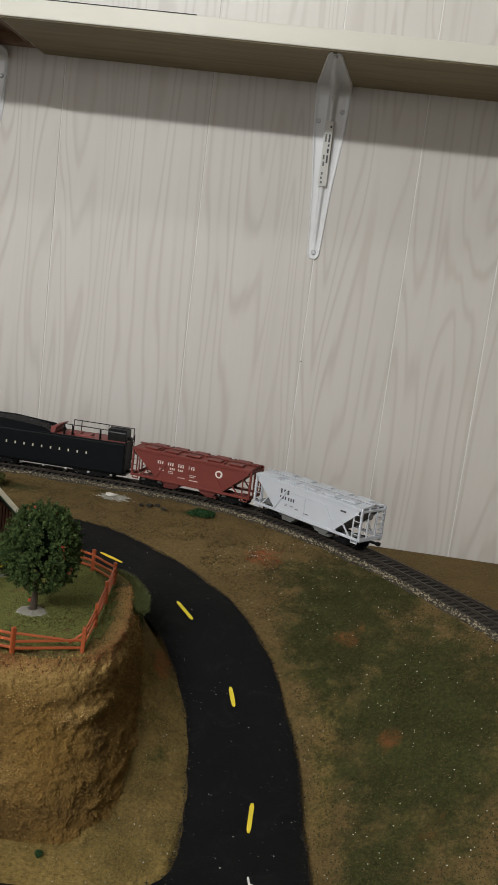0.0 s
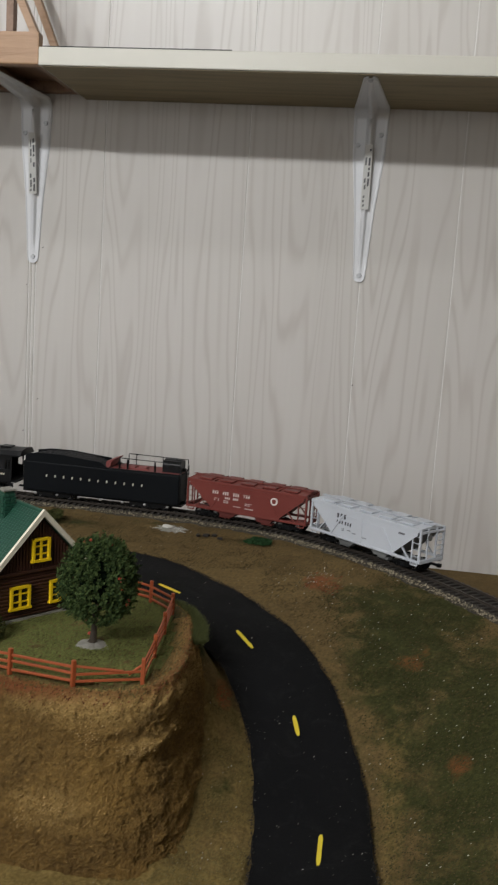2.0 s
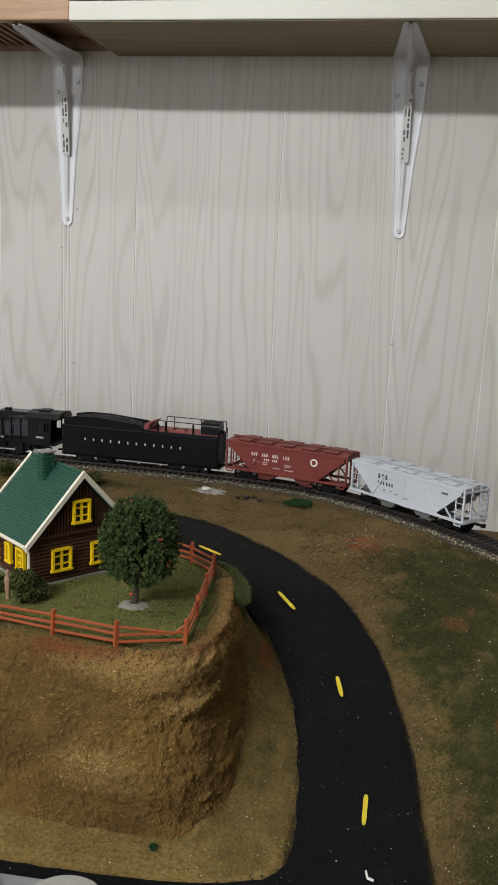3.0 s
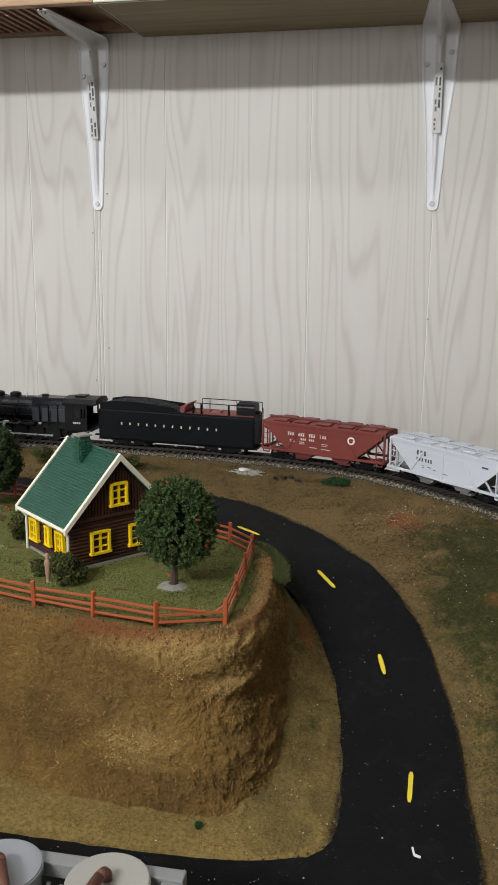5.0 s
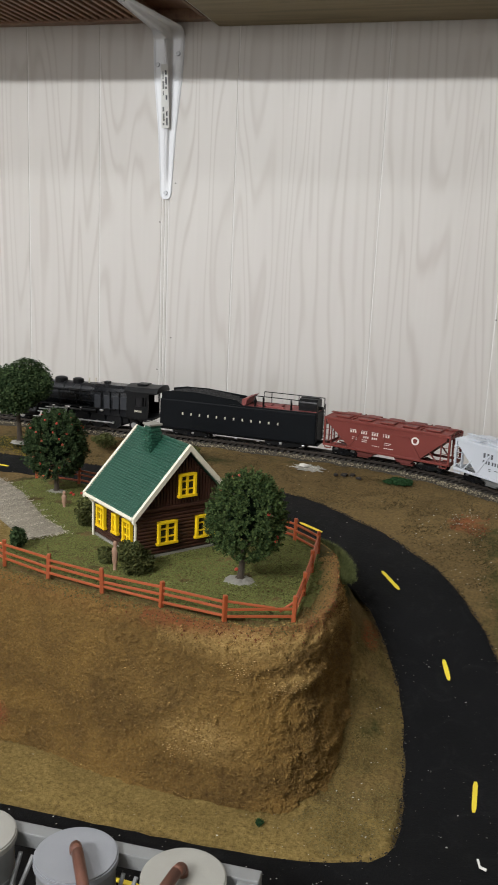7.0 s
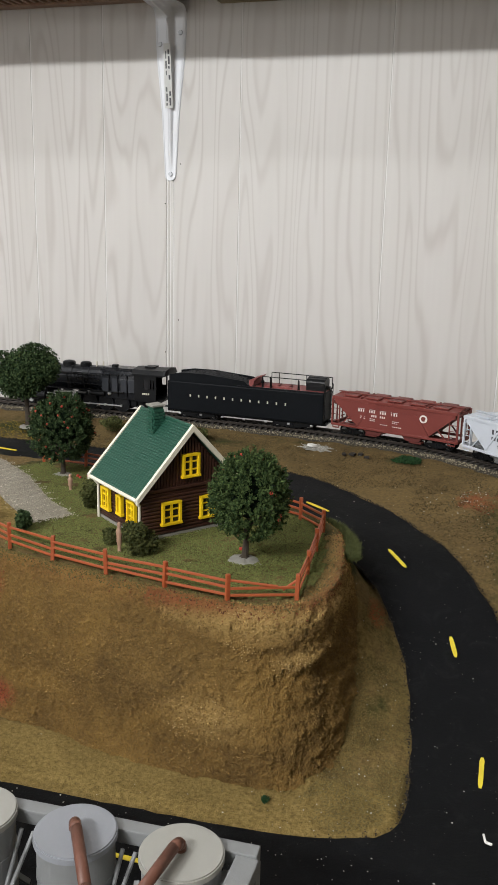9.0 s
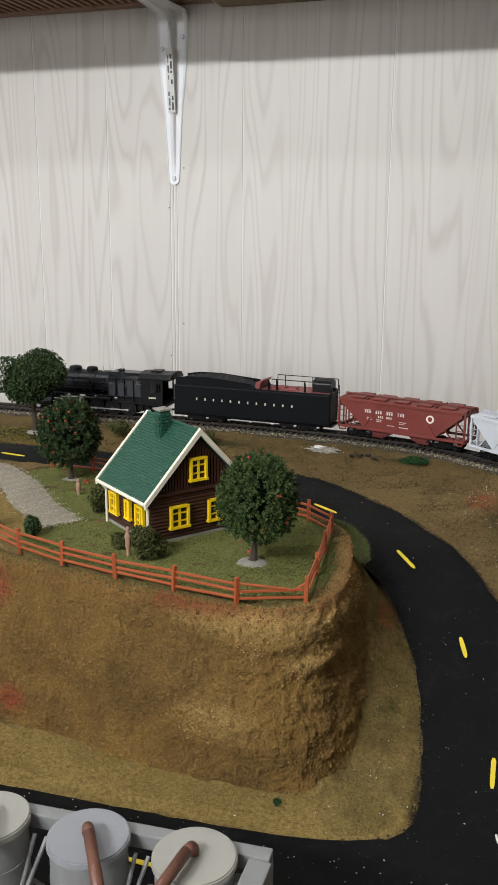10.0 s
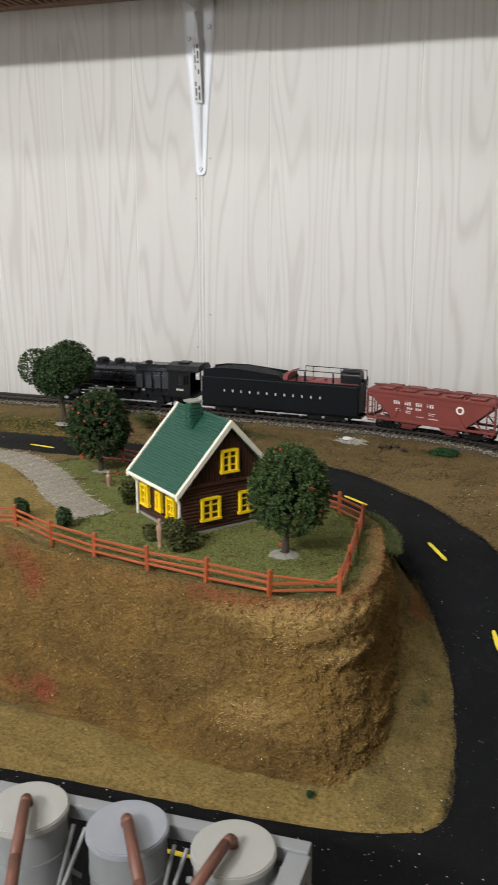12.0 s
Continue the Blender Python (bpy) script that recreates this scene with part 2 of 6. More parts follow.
def earth(name):
    """Scenery ground: brown earth, turf, rust-red, ochre and tan zones (attribute zone) broken up by noise."""
    m, nt, b = shader(name)
    v = coords(nt)
    at = nt.nodes.new("ShaderNodeAttribute")
    at.attribute_name = "zone"
    sep = nt.nodes.new("ShaderNodeSeparateColor")
    nt.links.new(at.outputs["Color"], sep.inputs[0])
    big, mid, fine, tiny = noise_tex(nt, v, 14), noise_tex(nt, v, 70, 5), noise_tex(nt, v, 420, 4, 0.7), noise_tex(nt, v, 1300, 2, 0.7)
    soil = ramp(nt, [(0.30, (0.075, 0.050, 0.020)), (0.5, (0.138, 0.094, 0.038)), (0.68, (0.205, 0.140, 0.056))])
    nt.links.new(math_node(nt, "ADD", math_node(nt, "MULTIPLY", big, 0.35), math_node(nt, "MULTIPLY", fine, 0.65)), soil.inputs[0])
    tan = ramp(nt, [(0.34, (0.140, 0.097, 0.029)), (0.5, (0.225, 0.158, 0.052)), (0.66, (0.300, 0.213, 0.078))])
    nt.links.new(fine, tan.inputs[0])
    turf = ramp(nt, [(0.3, (0.022, 0.026, 0.008)), (0.55, (0.048, 0.050, 0.015)), (0.75, (0.086, 0.080, 0.027))])
    nt.links.new(fine, turf.inputs[0])

    def zone(socket, soft):
        w = math_node(nt, "ADD", socket, math_node(nt, "MULTIPLY", math_node(nt, "SUBTRACT", mid, 0.5), soft))
        n = nt.nodes.new("ShaderNodeMapRange")
        n.inputs[1].default_value, n.inputs[2].default_value = 0.25, 0.75
        nt.links.new(w, n.inputs[0])
        return n.outputs[0]

    col = mix(nt, zone(sep.outputs[2], 0.8), soil.outputs[0], tan.outputs[0])
    col = mix(nt, zone(sep.outputs[0], 1.7), col, turf.outputs[0])
    col = mix(nt, math_node(nt, "MULTIPLY", zone(sep.outputs[1], 1.3), 0.8), col, (0.30, 0.085, 0.032))
    specks = math_node(nt, "GREATER_THAN", noise_tex(nt, v, 520, 0), 0.87)
    col = mix(nt, specks, col, (0.50, 0.46, 0.38))
    nt.links.new(col, b.inputs["Base Color"])
    b.inputs["Roughness"].default_value = 0.95
    b.inputs["Specular IOR Level"].default_value = 0.15
    h = math_node(nt, "ADD", fine, math_node(nt, "MULTIPLY", tiny, 0.6))
    bump(nt, b, h, 0.8, 0.0022)
    return m


M["earth"] = earth("scenery_earth")


def bluff_mat(name):
    """Carved plaster bluff: ochre and brown washes, coarse grain, pale scuffs on the proud places."""
    m, nt, b = shader(name)
    v = coords(nt)
    big, mid, fine, tiny = noise_tex(nt, v, 22, 5, 0.6, 0.6), noise_tex(nt, v, 90, 4), noise_tex(nt, v, 480, 4, 0.7), noise_tex(nt, v, 1500, 2)
    r = ramp(nt, [(0.32, (0.112, 0.064, 0.019)), (0.46, (0.245, 0.144, 0.042)), (0.58, (0.350, 0.207, 0.057)), (0.72, (0.49, 0.296, 0.080))])
    nt.links.new(math_node(nt, "ADD", math_node(nt, "MULTIPLY", big, 0.55), math_node(nt, "MULTIPLY", fine, 0.45)), r.inputs[0])
    at = nt.nodes.new("ShaderNodeAttribute")
    at.attribute_name = "zone"
    sep = nt.nodes.new("ShaderNodeSeparateColor")
    nt.links.new(at.outputs["Color"], sep.inputs[0])
    col = mix(nt, math_node(nt, "MULTIPLY", sep.outputs[1], math_node(nt, "MULTIPLY", mid, 1.8, True)), r.outputs[0], (0.42, 0.105, 0.045))
    col = mix(nt, math_node(nt, "MULTIPLY", sep.outputs[2], math_node(nt, "MULTIPLY", fine, 1.6, True)), col, (0.62, 0.41, 0.15))
    col = mix(nt, sep.outputs[0], col, mix(nt, fine, (0.035, 0.048, 0.016), (0.110, 0.110, 0.040)))
    nt.links.new(col, b.inputs["Base Color"])
    b.inputs["Roughness"].default_value = 0.85
    b.inputs["Specular IOR Level"].default_value = 0.25
    h = math_node(nt, "ADD", math_node(nt, "MULTIPLY", mid, 0.8), math_node(nt, "ADD", fine, math_node(nt, "MULTIPLY", tiny, 0.5)))
    bump(nt, b, h, 1.0, 0.006)
    return m


M["bluff"] = bluff_mat("bluff_plaster")


def crumb_mat(name):
    """Loose crumbs in brown and ochre, in the broad drifts of the bank under them."""
    m, nt, b = shader(name)
    v = coords(nt)
    g = nt.nodes.new("ShaderNodeNewGeometry").outputs["Random Per Island"]
    r = ramp(nt, [(0.30, (0.150, 0.090, 0.030)), (0.45, (0.205, 0.124, 0.040)), (0.60, (0.265, 0.160, 0.050)), (0.75, (0.33, 0.204, 0.066))])
    drift = noise_tex(nt, v, 22, 5, 0.6, 0.6)
    nt.links.new(math_node(nt, "ADD", math_node(nt, "MULTIPLY", drift, 0.85), math_node(nt, "MULTIPLY", g, 0.15)), r.inputs[0])
    nt.links.new(r.outputs[0], b.inputs["Base Color"])
    b.inputs["Roughness"].default_value = 0.9
    b.inputs["Specular IOR Level"].default_value = 0.15
    return m


M["bluff_grain"] = crumb_mat("bluff_grain")


def asphalt(name):
    m, nt, b = shader(name)
    v = coords(nt)
    big, fine = noise_tex(nt, v, 18, 4), noise_tex(nt, v, 700, 3, 0.7)
    col = mix(nt, big, (0.0032, 0.0034, 0.0038), (0.0082, 0.0085, 0.0092))
    scuff = node(nt, "ShaderNodeMapRange")
    nt.links.new(noise_tex(nt, v, 55, 6, 0.75, 1.2), scuff.inputs[0])
    scuff.inputs[1].default_value, scuff.inputs[2].default_value = 0.52, 0.72
    col = mix(nt, math_node(nt, "MULTIPLY", scuff.outputs[0], 0.5), col, (0.020, 0.020, 0.0205))
    col = mix(nt, math_node(nt, "MULTIPLY", fine, 0.16), col, (0.016, 0.0157, 0.0155))
    dust = math_node(nt, "GREATER_THAN", noise_tex(nt, v, 700, 0), 0.845)
    col = mix(nt, math_node(nt, "MULTIPLY", dust, 0.6), col, (0.20, 0.19, 0.17))
    nt.links.new(col, b.inputs["Base Color"])
    r = math_node(nt, "MULTIPLY_ADD", big, 0.3)
    r.node.inputs[2].default_value = 0.5
    nt.links.new(r, b.inputs["Roughness"])
    b.inputs["Specular IOR Level"].default_value = 0.06
    bump(nt, b, fine, 0.5, 0.0007)
    return m


M["asphalt"] = asphalt("black_asphalt")


def stony(name, dark, light, scale):
    m, nt, b = shader(name)
    v = coords(nt)
    vo = node(nt, "ShaderNodeTexVoronoi", Scale=scale)
    nt.links.new(v, vo.inputs["Vector"])
    col = mix(nt, vo.outputs["Color"], dark, light)
    col = mix(nt, math_node(nt, "MULTIPLY", noise_tex(nt, v, 30), 0.5), col, dark)
    nt.links.new(col, b.inputs["Base Color"])
    b.inputs["Roughness"].default_value = 0.9
    bump(nt, b, vo.outputs["Distance"], 0.9, 0.0012)
    return m


M["ballast"] = stony("ballast", (0.026, 0.022, 0.016), (0.085, 0.072, 0.052), 700)
M["gravel"] = stony("gravel", (0.17, 0.148, 0.110), (0.36, 0.325, 0.26), 800)
M["gravel_stone"] = leafy("gravel_stone", (0.22, 0.19, 0.145), (0.50, 0.455, 0.37), 0.2)


# ---------------------------------------------------------------- mesh helpers
def part(name, bm, material, parent=None, label="", smooth=False):
    me = bpy.data.meshes.new(name)
    bm.normal_update()
    bm.to_mesh(me)
    bm.free()
    if smooth:
        me.shade_smooth()
    me.materials.append(M[material] if isinstance(material, str) else material)
    ob = new(name, me)
    if parent is not None:
        ob.parent = parent
    return tagged(ob, label) if label else ob


def thing(name, label, category, group="", m=None, kind=""):
    ob = tagged(new(name), label, category, group, kind)
    ob.empty_display_size = 0.01
    if m is not None:
        ob.matrix_world = m
    return ob


def box(c, s, bevel=0.0, bm=None, rot=None):
    bm = bm or bmesh.new()
    made = bmesh.ops.create_cube(bm, size=1.0)["verts"]
    m = Matrix.Translation(c) @ (rot.to_4x4() if rot else Matrix()) @ Matrix.Diagonal((*s, 1))
    bmesh.ops.transform(bm, matrix=m, verts=made)
    if bevel:
        edges = list({e for v in made for e in v.link_edges})
        bmesh.ops.bevel(bm, geom=edges, offset=bevel, segments=2, affect="EDGES", profile=0.6)
    return bm


def tube(p0, p1, r0, r1=None, seg=12, bm=None, bevel=0.0):
    bm = bm or bmesh.new()
    p0, p1 = Vector(p0), Vector(p1)
    r1 = r0 if r1 is None else r1
    made = bmesh.ops.create_cone(bm, cap_ends=True, segments=seg, radius1=r0, radius2=r1, depth=(p1 - p0).length)["verts"]
    q = (p1 - p0).to_track_quat("Z", "Y").to_matrix().to_4x4()
    bmesh.ops.transform(bm, matrix=Matrix.Translation((p0 + p1) / 2) @ q, verts=made)
    if bevel:
        edges = [e for e in {e for v in made for e in v.link_edges} if len(e.link_faces) == 2 and e.calc_face_angle(0) > 0.9]
        bmesh.ops.bevel(bm, geom=edges, offset=bevel, segments=2, affect="EDGES")
    return bm


def ball(c, s, sub=2, bm=None):
    bm = bm or bmesh.new()
    made = bmesh.ops.create_icosphere(bm, subdivisions=sub, radius=1.0)["verts"]
    bmesh.ops.transform(bm, matrix=Matrix.Translation(c) @ Matrix.Diagonal((*s, 1)), verts=made)
    return bm


def prism(pts, a0, a1, axis="y", bm=None):
    """A prism over a polygon; axis y: points are (x, z), axis x: (y, z), axis z: (x, y)."""
    bm = bm or bmesh.new()
    put = {"y": lambda p, a: (p[0], a, p[1]), "x": lambda p, a: (a, p[0], p[1]), "z": lambda p, a: (p[0], p[1], a)}[axis]
    lo, hi = [bm.verts.new(put(p, a0)) for p in pts], [bm.verts.new(put(p, a1)) for p in pts]
    bm.faces.new(lo)
    bm.faces.new(hi[::-1])
    n = len(pts)
    for i in range(n):
        bm.faces.new((lo[i], hi[i], hi[(i + 1) % n], lo[(i + 1) % n]))
    bmesh.ops.recalc_face_normals(bm, faces=bm.faces[:])
    return bm


def spline(pts, n):
    """Catmull-Rom through the points, n samples, even in arc length."""
    p = np.array(pts, float)
    p = np.vstack([2 * p[0] - p[1], p, 2 * p[-1] - p[-2]])
    out = []
    for i in range(1, len(p) - 2):
        for t in np.linspace(0, 1, 24, endpoint=False):
            a, b, c, d = p[i - 1], p[i], p[i + 1], p[i + 2]
            out.append(0.5 * (2 * b + (c - a) * t + (2 * a - 5 * b + 4 * c - d) * t ** 2 + (3 * b - a - 3 * c + d) * t ** 3))
    out = np.array(out + [p[-2]])
    s = np.r_[0, np.cumsum(np.linalg.norm(np.diff(out[:, :2], axis=0), axis=1))]
    k = np.linspace(0, s[-1], n)
    return np.stack([np.interp(k, s, out[:, j]) for j in range(out.shape[1])], 1)


def mesh_from(name, verts, faces, material, smooth=True):
    me = bpy.data.meshes.new(name)
    me.from_pydata([tuple(v) for v in verts], [], faces)
    if smooth:
        me.shade_smooth()
    me.materials.append(M[material])
    return new(name, me)


def strip_faces(rows, cols):
    return [(r * cols + c, r * cols + c + 1, (r + 1) * cols + c + 1, (r + 1) * cols + c) for r in range(rows - 1) for c in range(cols - 1)]


def inside(poly, x, y):
    """Which of the points x, y lie in the polygon."""
    p = np.asarray(poly, float)
    hit = np.zeros(np.shape(x), bool)
    for (x0, y0), (x1, y1) in zip(p, np.roll(p, -1, 0)):
        cross = ((y0 > y) != (y1 > y)) & (x < (x1 - x0) * (y - y0) / (y1 - y0 + 1e-12) + x0)
        hit ^= cross
    return hit


def chunks(name, spots, sizes, material, seed, squash=0.8):
    """Many small crumbs as one mesh: an uneven octahedron at each spot."""
    rng = np.random.default_rng(seed)
    spots, n = np.asarray(spots, float), len(spots)
    octa = np.array([(1, 0, 0), (0, 1, 0), (-1, 0, 0), (0, -1, 0), (0, 0, 1), (0, 0, -1)], float)
    tri = np.array([(0, 1, 4), (1, 2, 4), (2, 3, 4), (3, 0, 4), (1, 0, 5), (2, 1, 5), (3, 2, 5), (0, 3, 5)])
    ang = rng.uniform(0, 6.28, n)
    v = octa[None] * rng.uniform(0.55, 1.35, (n, 6, 1)) * np.asarray(sizes)[:, None, None]
    v[..., 2] *= squash
    c, s = np.cos(ang)[:, None], np.sin(ang)[:, None]
    v = np.stack([v[..., 0] * c - v[..., 1] * s, v[..., 0] * s + v[..., 1] * c, v[..., 2]], -1) + spots[:, None]
    f = (tri[None] + 6 * np.arange(n)[:, None, None]).reshape(-1, 3)
    me = bpy.data.meshes.new(name)
    me.from_pydata(v.reshape(-1, 3).tolist(), [], f.tolist())
    me.materials.append(M[material])
    return new(name, me)

# ---------------------------------------------------------------- plan of the layout (metres)
ROAD_Z, TRACK_Z, YARD_Z = 0.023, 0.113, 0.1215
OUTER = spline([(0.469, -0.70, ROAD_Z), (0.466, -0.634, ROAD_Z), (0.460, -0.588, 0.025), (0.4555, -0.549, 0.0338), (0.449, -0.523, 0.0445), (0.441, -0.503, 0.0548),
                (0.433, -0.4835, 0.0665), (0.4235, -0.466, 0.0768), (0.410, -0.447, 0.086), (0.391, -0.4235, 0.0948), (0.372, -0.405, 0.0985), (0.347, -0.380, 0.1025),
                (0.322, -0.361, 0.1046), (0.297, -0.341, 0.106), (0.268, -0.322, 0.107), (0.235, -0.3125, 0.1078), (0.18, -0.308, 0.109), (0.058, -0.306, 0.110), (-0.1, -0.307, 0.110), (-0.62, -0.31, 0.110)], 150)
INNER = spline([(0.336, -0.690, ROAD_Z), (0.358, -0.6680, ROAD_Z), (0.376, -0.6590, ROAD_Z), (0.388, -0.6470, ROAD_Z), (0.392, -0.6290, ROAD_Z), (0.3915, -0.612, 0.024), (0.390, -0.595, 0.026), (0.3885, -0.576, 0.0316), (0.3863, -0.562, 0.0385),
                (0.3815, -0.543, 0.0462), (0.375, -0.523, 0.0545), (0.369, -0.5115, 0.062), (0.362, -0.500, 0.071), (0.354, -0.489, 0.079), (0.342, -0.4750, 0.087), (0.322, -0.460, 0.095), (0.290, -0.438, 0.101),
                (0.24, -0.410, 0.106), (0.15, -0.387, 0.109), (0.02, -0.380, 0.110), (-0.05, -0.382, 0.110), (-0.62, -0.385, 0.110)], 150)
TRACK = spline([(-0.62, -0.166), (-0.2, -0.166), (0.05, -0.166), (0.14, -0.168), (0.22, -0.173), (0.29, -0.182), (0.35, -0.199), (0.40, -0.226), (0.45, -0.265),
                (0.50, -0.315), (0.545, -0.372), (0.59, -0.438), (0.625, -0.515), (0.65, -0.60), (0.66, -0.72), (0.66, -0.95)], 420)
BROW = [(-0.34, -0.566), (-0.30, -0.568), (-0.05, -0.590), (0.040, -0.590), (0.090, -0.582), (0.134, -0.599), (0.174, -0.608), (0.218, -0.615), (0.255, -0.6190), (0.287, -0.6215), (0.312, -0.6195),
        (0.328, -0.6085), (0.336, -0.586), (0.3365, -0.550), (0.331, -0.518), (0.320, -0.486), (0.288, -0.456), (0.23, -0.432), (0.15, -0.412)]
FOOT = [(-0.34, -0.602), (-0.30, -0.602), (-0.05, -0.614), (0.040, -0.617), (0.090, -0.618), (0.143, -0.624), (0.183, -0.627), (0.226, -0.638), (0.262, -0.6400), (0.295, -0.6410), (0.323, -0.6385),
        (0.340, -0.6270), (0.3495, -0.604), (0.351, -0.572), (0.348, -0.530), (0.335, -0.486), (0.302, -0.450), (0.235, -0.424), (0.152, -0.404)]

X0, X1, Y0, Y1, STEP = -0.62, 0.90, -0.98, -0.004, 0.004
gx, gy = np.meshgrid(np.arange(X0, X1 + 1e-6, STEP), np.arange(Y0, Y1 + 1e-6, STEP))
height, fixed = np.full(gx.shape, 0.06), np.zeros(gx.shape, bool)


def pin(mask, z):
    height[mask] = z if np.isscalar(z) else z[mask]
    fixed[mask] = True


road_poly = np.vstack([OUTER[:, :2], INNER[::-1, :2]])
RIBBON = np.vstack([INNER * (1 - f) + OUTER * f for f in np.linspace(0, 1, 7)])
near = np.argmin((gx[..., None] - RIBBON[None, None, :, 0]) ** 2 + (gy[..., None] - RIBBON[None, None, :, 1]) ** 2, -1)
pin(gy < -0.664, ROAD_Z)
apron = (gy < -0.600) & (gx < 0.40) & ~inside(BROW + [(0.15, -0.2), (-0.6, -0.2)], gx, gy)
pin(apron & (gy > -0.664), ROAD_Z + 0.0012)
pin((gx > 0.50) & (gy < -0.64) & (gx < 0.56), ROAD_Z + 0.006)
td = np.sqrt(np.min((gx[..., None] - TRACK[None, None, ::3, 0]) ** 2 + (gy[..., None] - TRACK[None, None, ::3, 1]) ** 2, -1))
plateau = inside(BROW + [(0.06, -0.395), (-0.60, -0.395)], gx, gy)
brow_line = spline(BROW, 240)
brow_gap = np.sqrt(np.min((gx[..., None] - brow_line[None, None, :, 0]) ** 2 + (gy[..., None] - brow_line[None, None, :, 1]) ** 2, -1))
talus = inside(FOOT + [(0.06, -0.395), (-0.60, -0.395)], gx, gy) & ~(plateau & (brow_gap > 0.008)) & (gx > 0.30) & (gy > -0.63) & (gy < -0.468)
pin(talus, RIBBON[near, 2] + 0.003 + 0.012 * np.clip((gy + 0.515) / 0.035, 0, 1))
pin(plateau & (brow_gap > 0.008), YARD_Z)
pin(td < 0.024, TRACK_Z - 0.0035)
beyond = inside(np.vstack([TRACK, [(0.95, -0.98), (0.95, 0.05), (-0.65, 0.05)]]), gx, gy)
pin(beyond & (td > 0.030), 0.035)
pin(inside(road_poly, gx, gy) & (gy > -0.668), RIBBON[near, 2] - 0.0060)
for _ in range(2500):
    p = np.pad(height, 1, mode="edge")
    relaxed = (p[:-2, 1:-1] + p[2:, 1:-1] + p[1:-1, :-2] + p[1:-1, 2:]) / 4
    height = np.where(fixed, height, relaxed)


def ground_z(x, y):
    """Height of the ground at a place, between the grid's points."""
    u = np.clip((np.asarray(x, float) - X0) / STEP, 0, gx.shape[1] - 1.001)
    v = np.clip((np.asarray(y, float) - Y0) / STEP, 0, gx.shape[0] - 1.001)
    i, j = u.astype(int), v.astype(int)
    a, b = u - i, v - j
    return (height[j, i] * (1 - a) + height[j, i + 1] * a) * (1 - b) + (height[j + 1, i] * (1 - a) + height[j + 1, i + 1] * a) * b


def blob(x, y, cx, cy, rx, ry):
    return np.clip(1.3 - np.hypot((x - cx) / rx, (y - cy) / ry), 0, 1)


def zones(x, y):
    """Weights of turf, rust-red earth and tan earth over the plan."""
    turf = np.zeros_like(x)
    turf = np.maximum(turf, inside([(0.05, -0.40), (0.02, -0.44), (0.10, -0.52), (0.13, -0.585), (0.25, -0.606), (0.325, -0.60), (0.325, -0.50), (0.29, -0.45), (0.15, -0.40)], x, y) * 0.5)
    for cx, cy, rx, ry, w in ((0.475, -0.42, 0.050, 0.11, 1.0), (0.53, -0.53, 0.07, 0.12, 1.0), (0.455, -0.36, 0.045, 0.045, 0.75), (0.50, -0.38, 0.05, 0.06, 0.8), (0.14, -0.225, 0.05, 0.02, 0.7), (0.33, -0.475, 0.012, 0.04, 0.9), (0.366, -0.555, 0.012, 0.05, 0.42),
                              (0.50, -0.62, 0.025, 0.05, 0.8), (-0.1, -0.25, 0.12, 0.04, 0.7), (0.335, -0.235, 0.02, 0.012, 0.8), (0.225, -0.21, 0.03, 0.012, 0.5)):
        turf = np.maximum(turf, blob(x, y, cx, cy, rx, ry) * w)
    red = np.zeros_like(x)
    for cx, cy, rx, ry, w in ((0.406, -0.328, 0.017, 0.022, 0.62), (0.482, -0.440, 0.018, 0.016, 0.52), (0.512, -0.535, 0.014, 0.012, 0.42), (0.3535, -0.4985, 0.0065, 0.013, 0.85), (0.53, -0.60, 0.012, 0.014, 0.35)):
        red = np.maximum(red, blob(x, y, cx, cy, rx, ry) * w)
    tan = np.clip((-0.618 - y) / 0.014, 0, 1) * (x < 0.42) + 0.5 * ((x > 0.34) & (x < 0.40) & (y < -0.50))
    tan = np.maximum(tan, 0.75 * inside([(-0.6, -0.40), (-0.03, -0.41), (0.13, -0.55), (0.10, -0.58), (-0.6, -0.56)], x, y))
    tan = np.maximum(tan, 0.55 * blob(x, y, 0.470, -0.535, 0.012, 0.11))
    return turf, red, np.clip(tan, 0, 1)


def paint_zones(ob, turf, red, tan):
    n = len(ob.data.vertices)
    at = ob.data.color_attributes.new("zone", "FLOAT_COLOR", "POINT")
    at.data.foreach_set("color", np.stack([turf, red, tan, np.ones(n)], 1).astype(np.float32).ravel())


def build_ground():
    fx, fy = np.meshgrid(np.arange(X0, X1 + 1e-6, 0.003), np.arange(Y0, Y1 + 1e-6, 0.003))
    z = ground_z(fx, fy)
    flat = inside(road_poly, fx, fy) | (fy < -0.664)
    soft = np.array([noise.fractal(Vector((a * 45, b * 45, 0)), 0.8, 2.0, 4) for a, b in zip(fx.ravel(), fy.ravel())]).reshape(fx.shape)
    z = z + np.where(flat | (fy > -0.1), 0, soft * 0.0016)
    ob = mesh_from("ground", np.stack([fx, fy, z], -1).reshape(-1, 3), strip_faces(*fx.shape), "earth")
    paint_zones(ob, *(w.ravel() for w in zones(fx, fy)))
    return tagged(ob, "brown scenery earth with turf and rust-red patches", "ground", kind="structure")


build_ground()


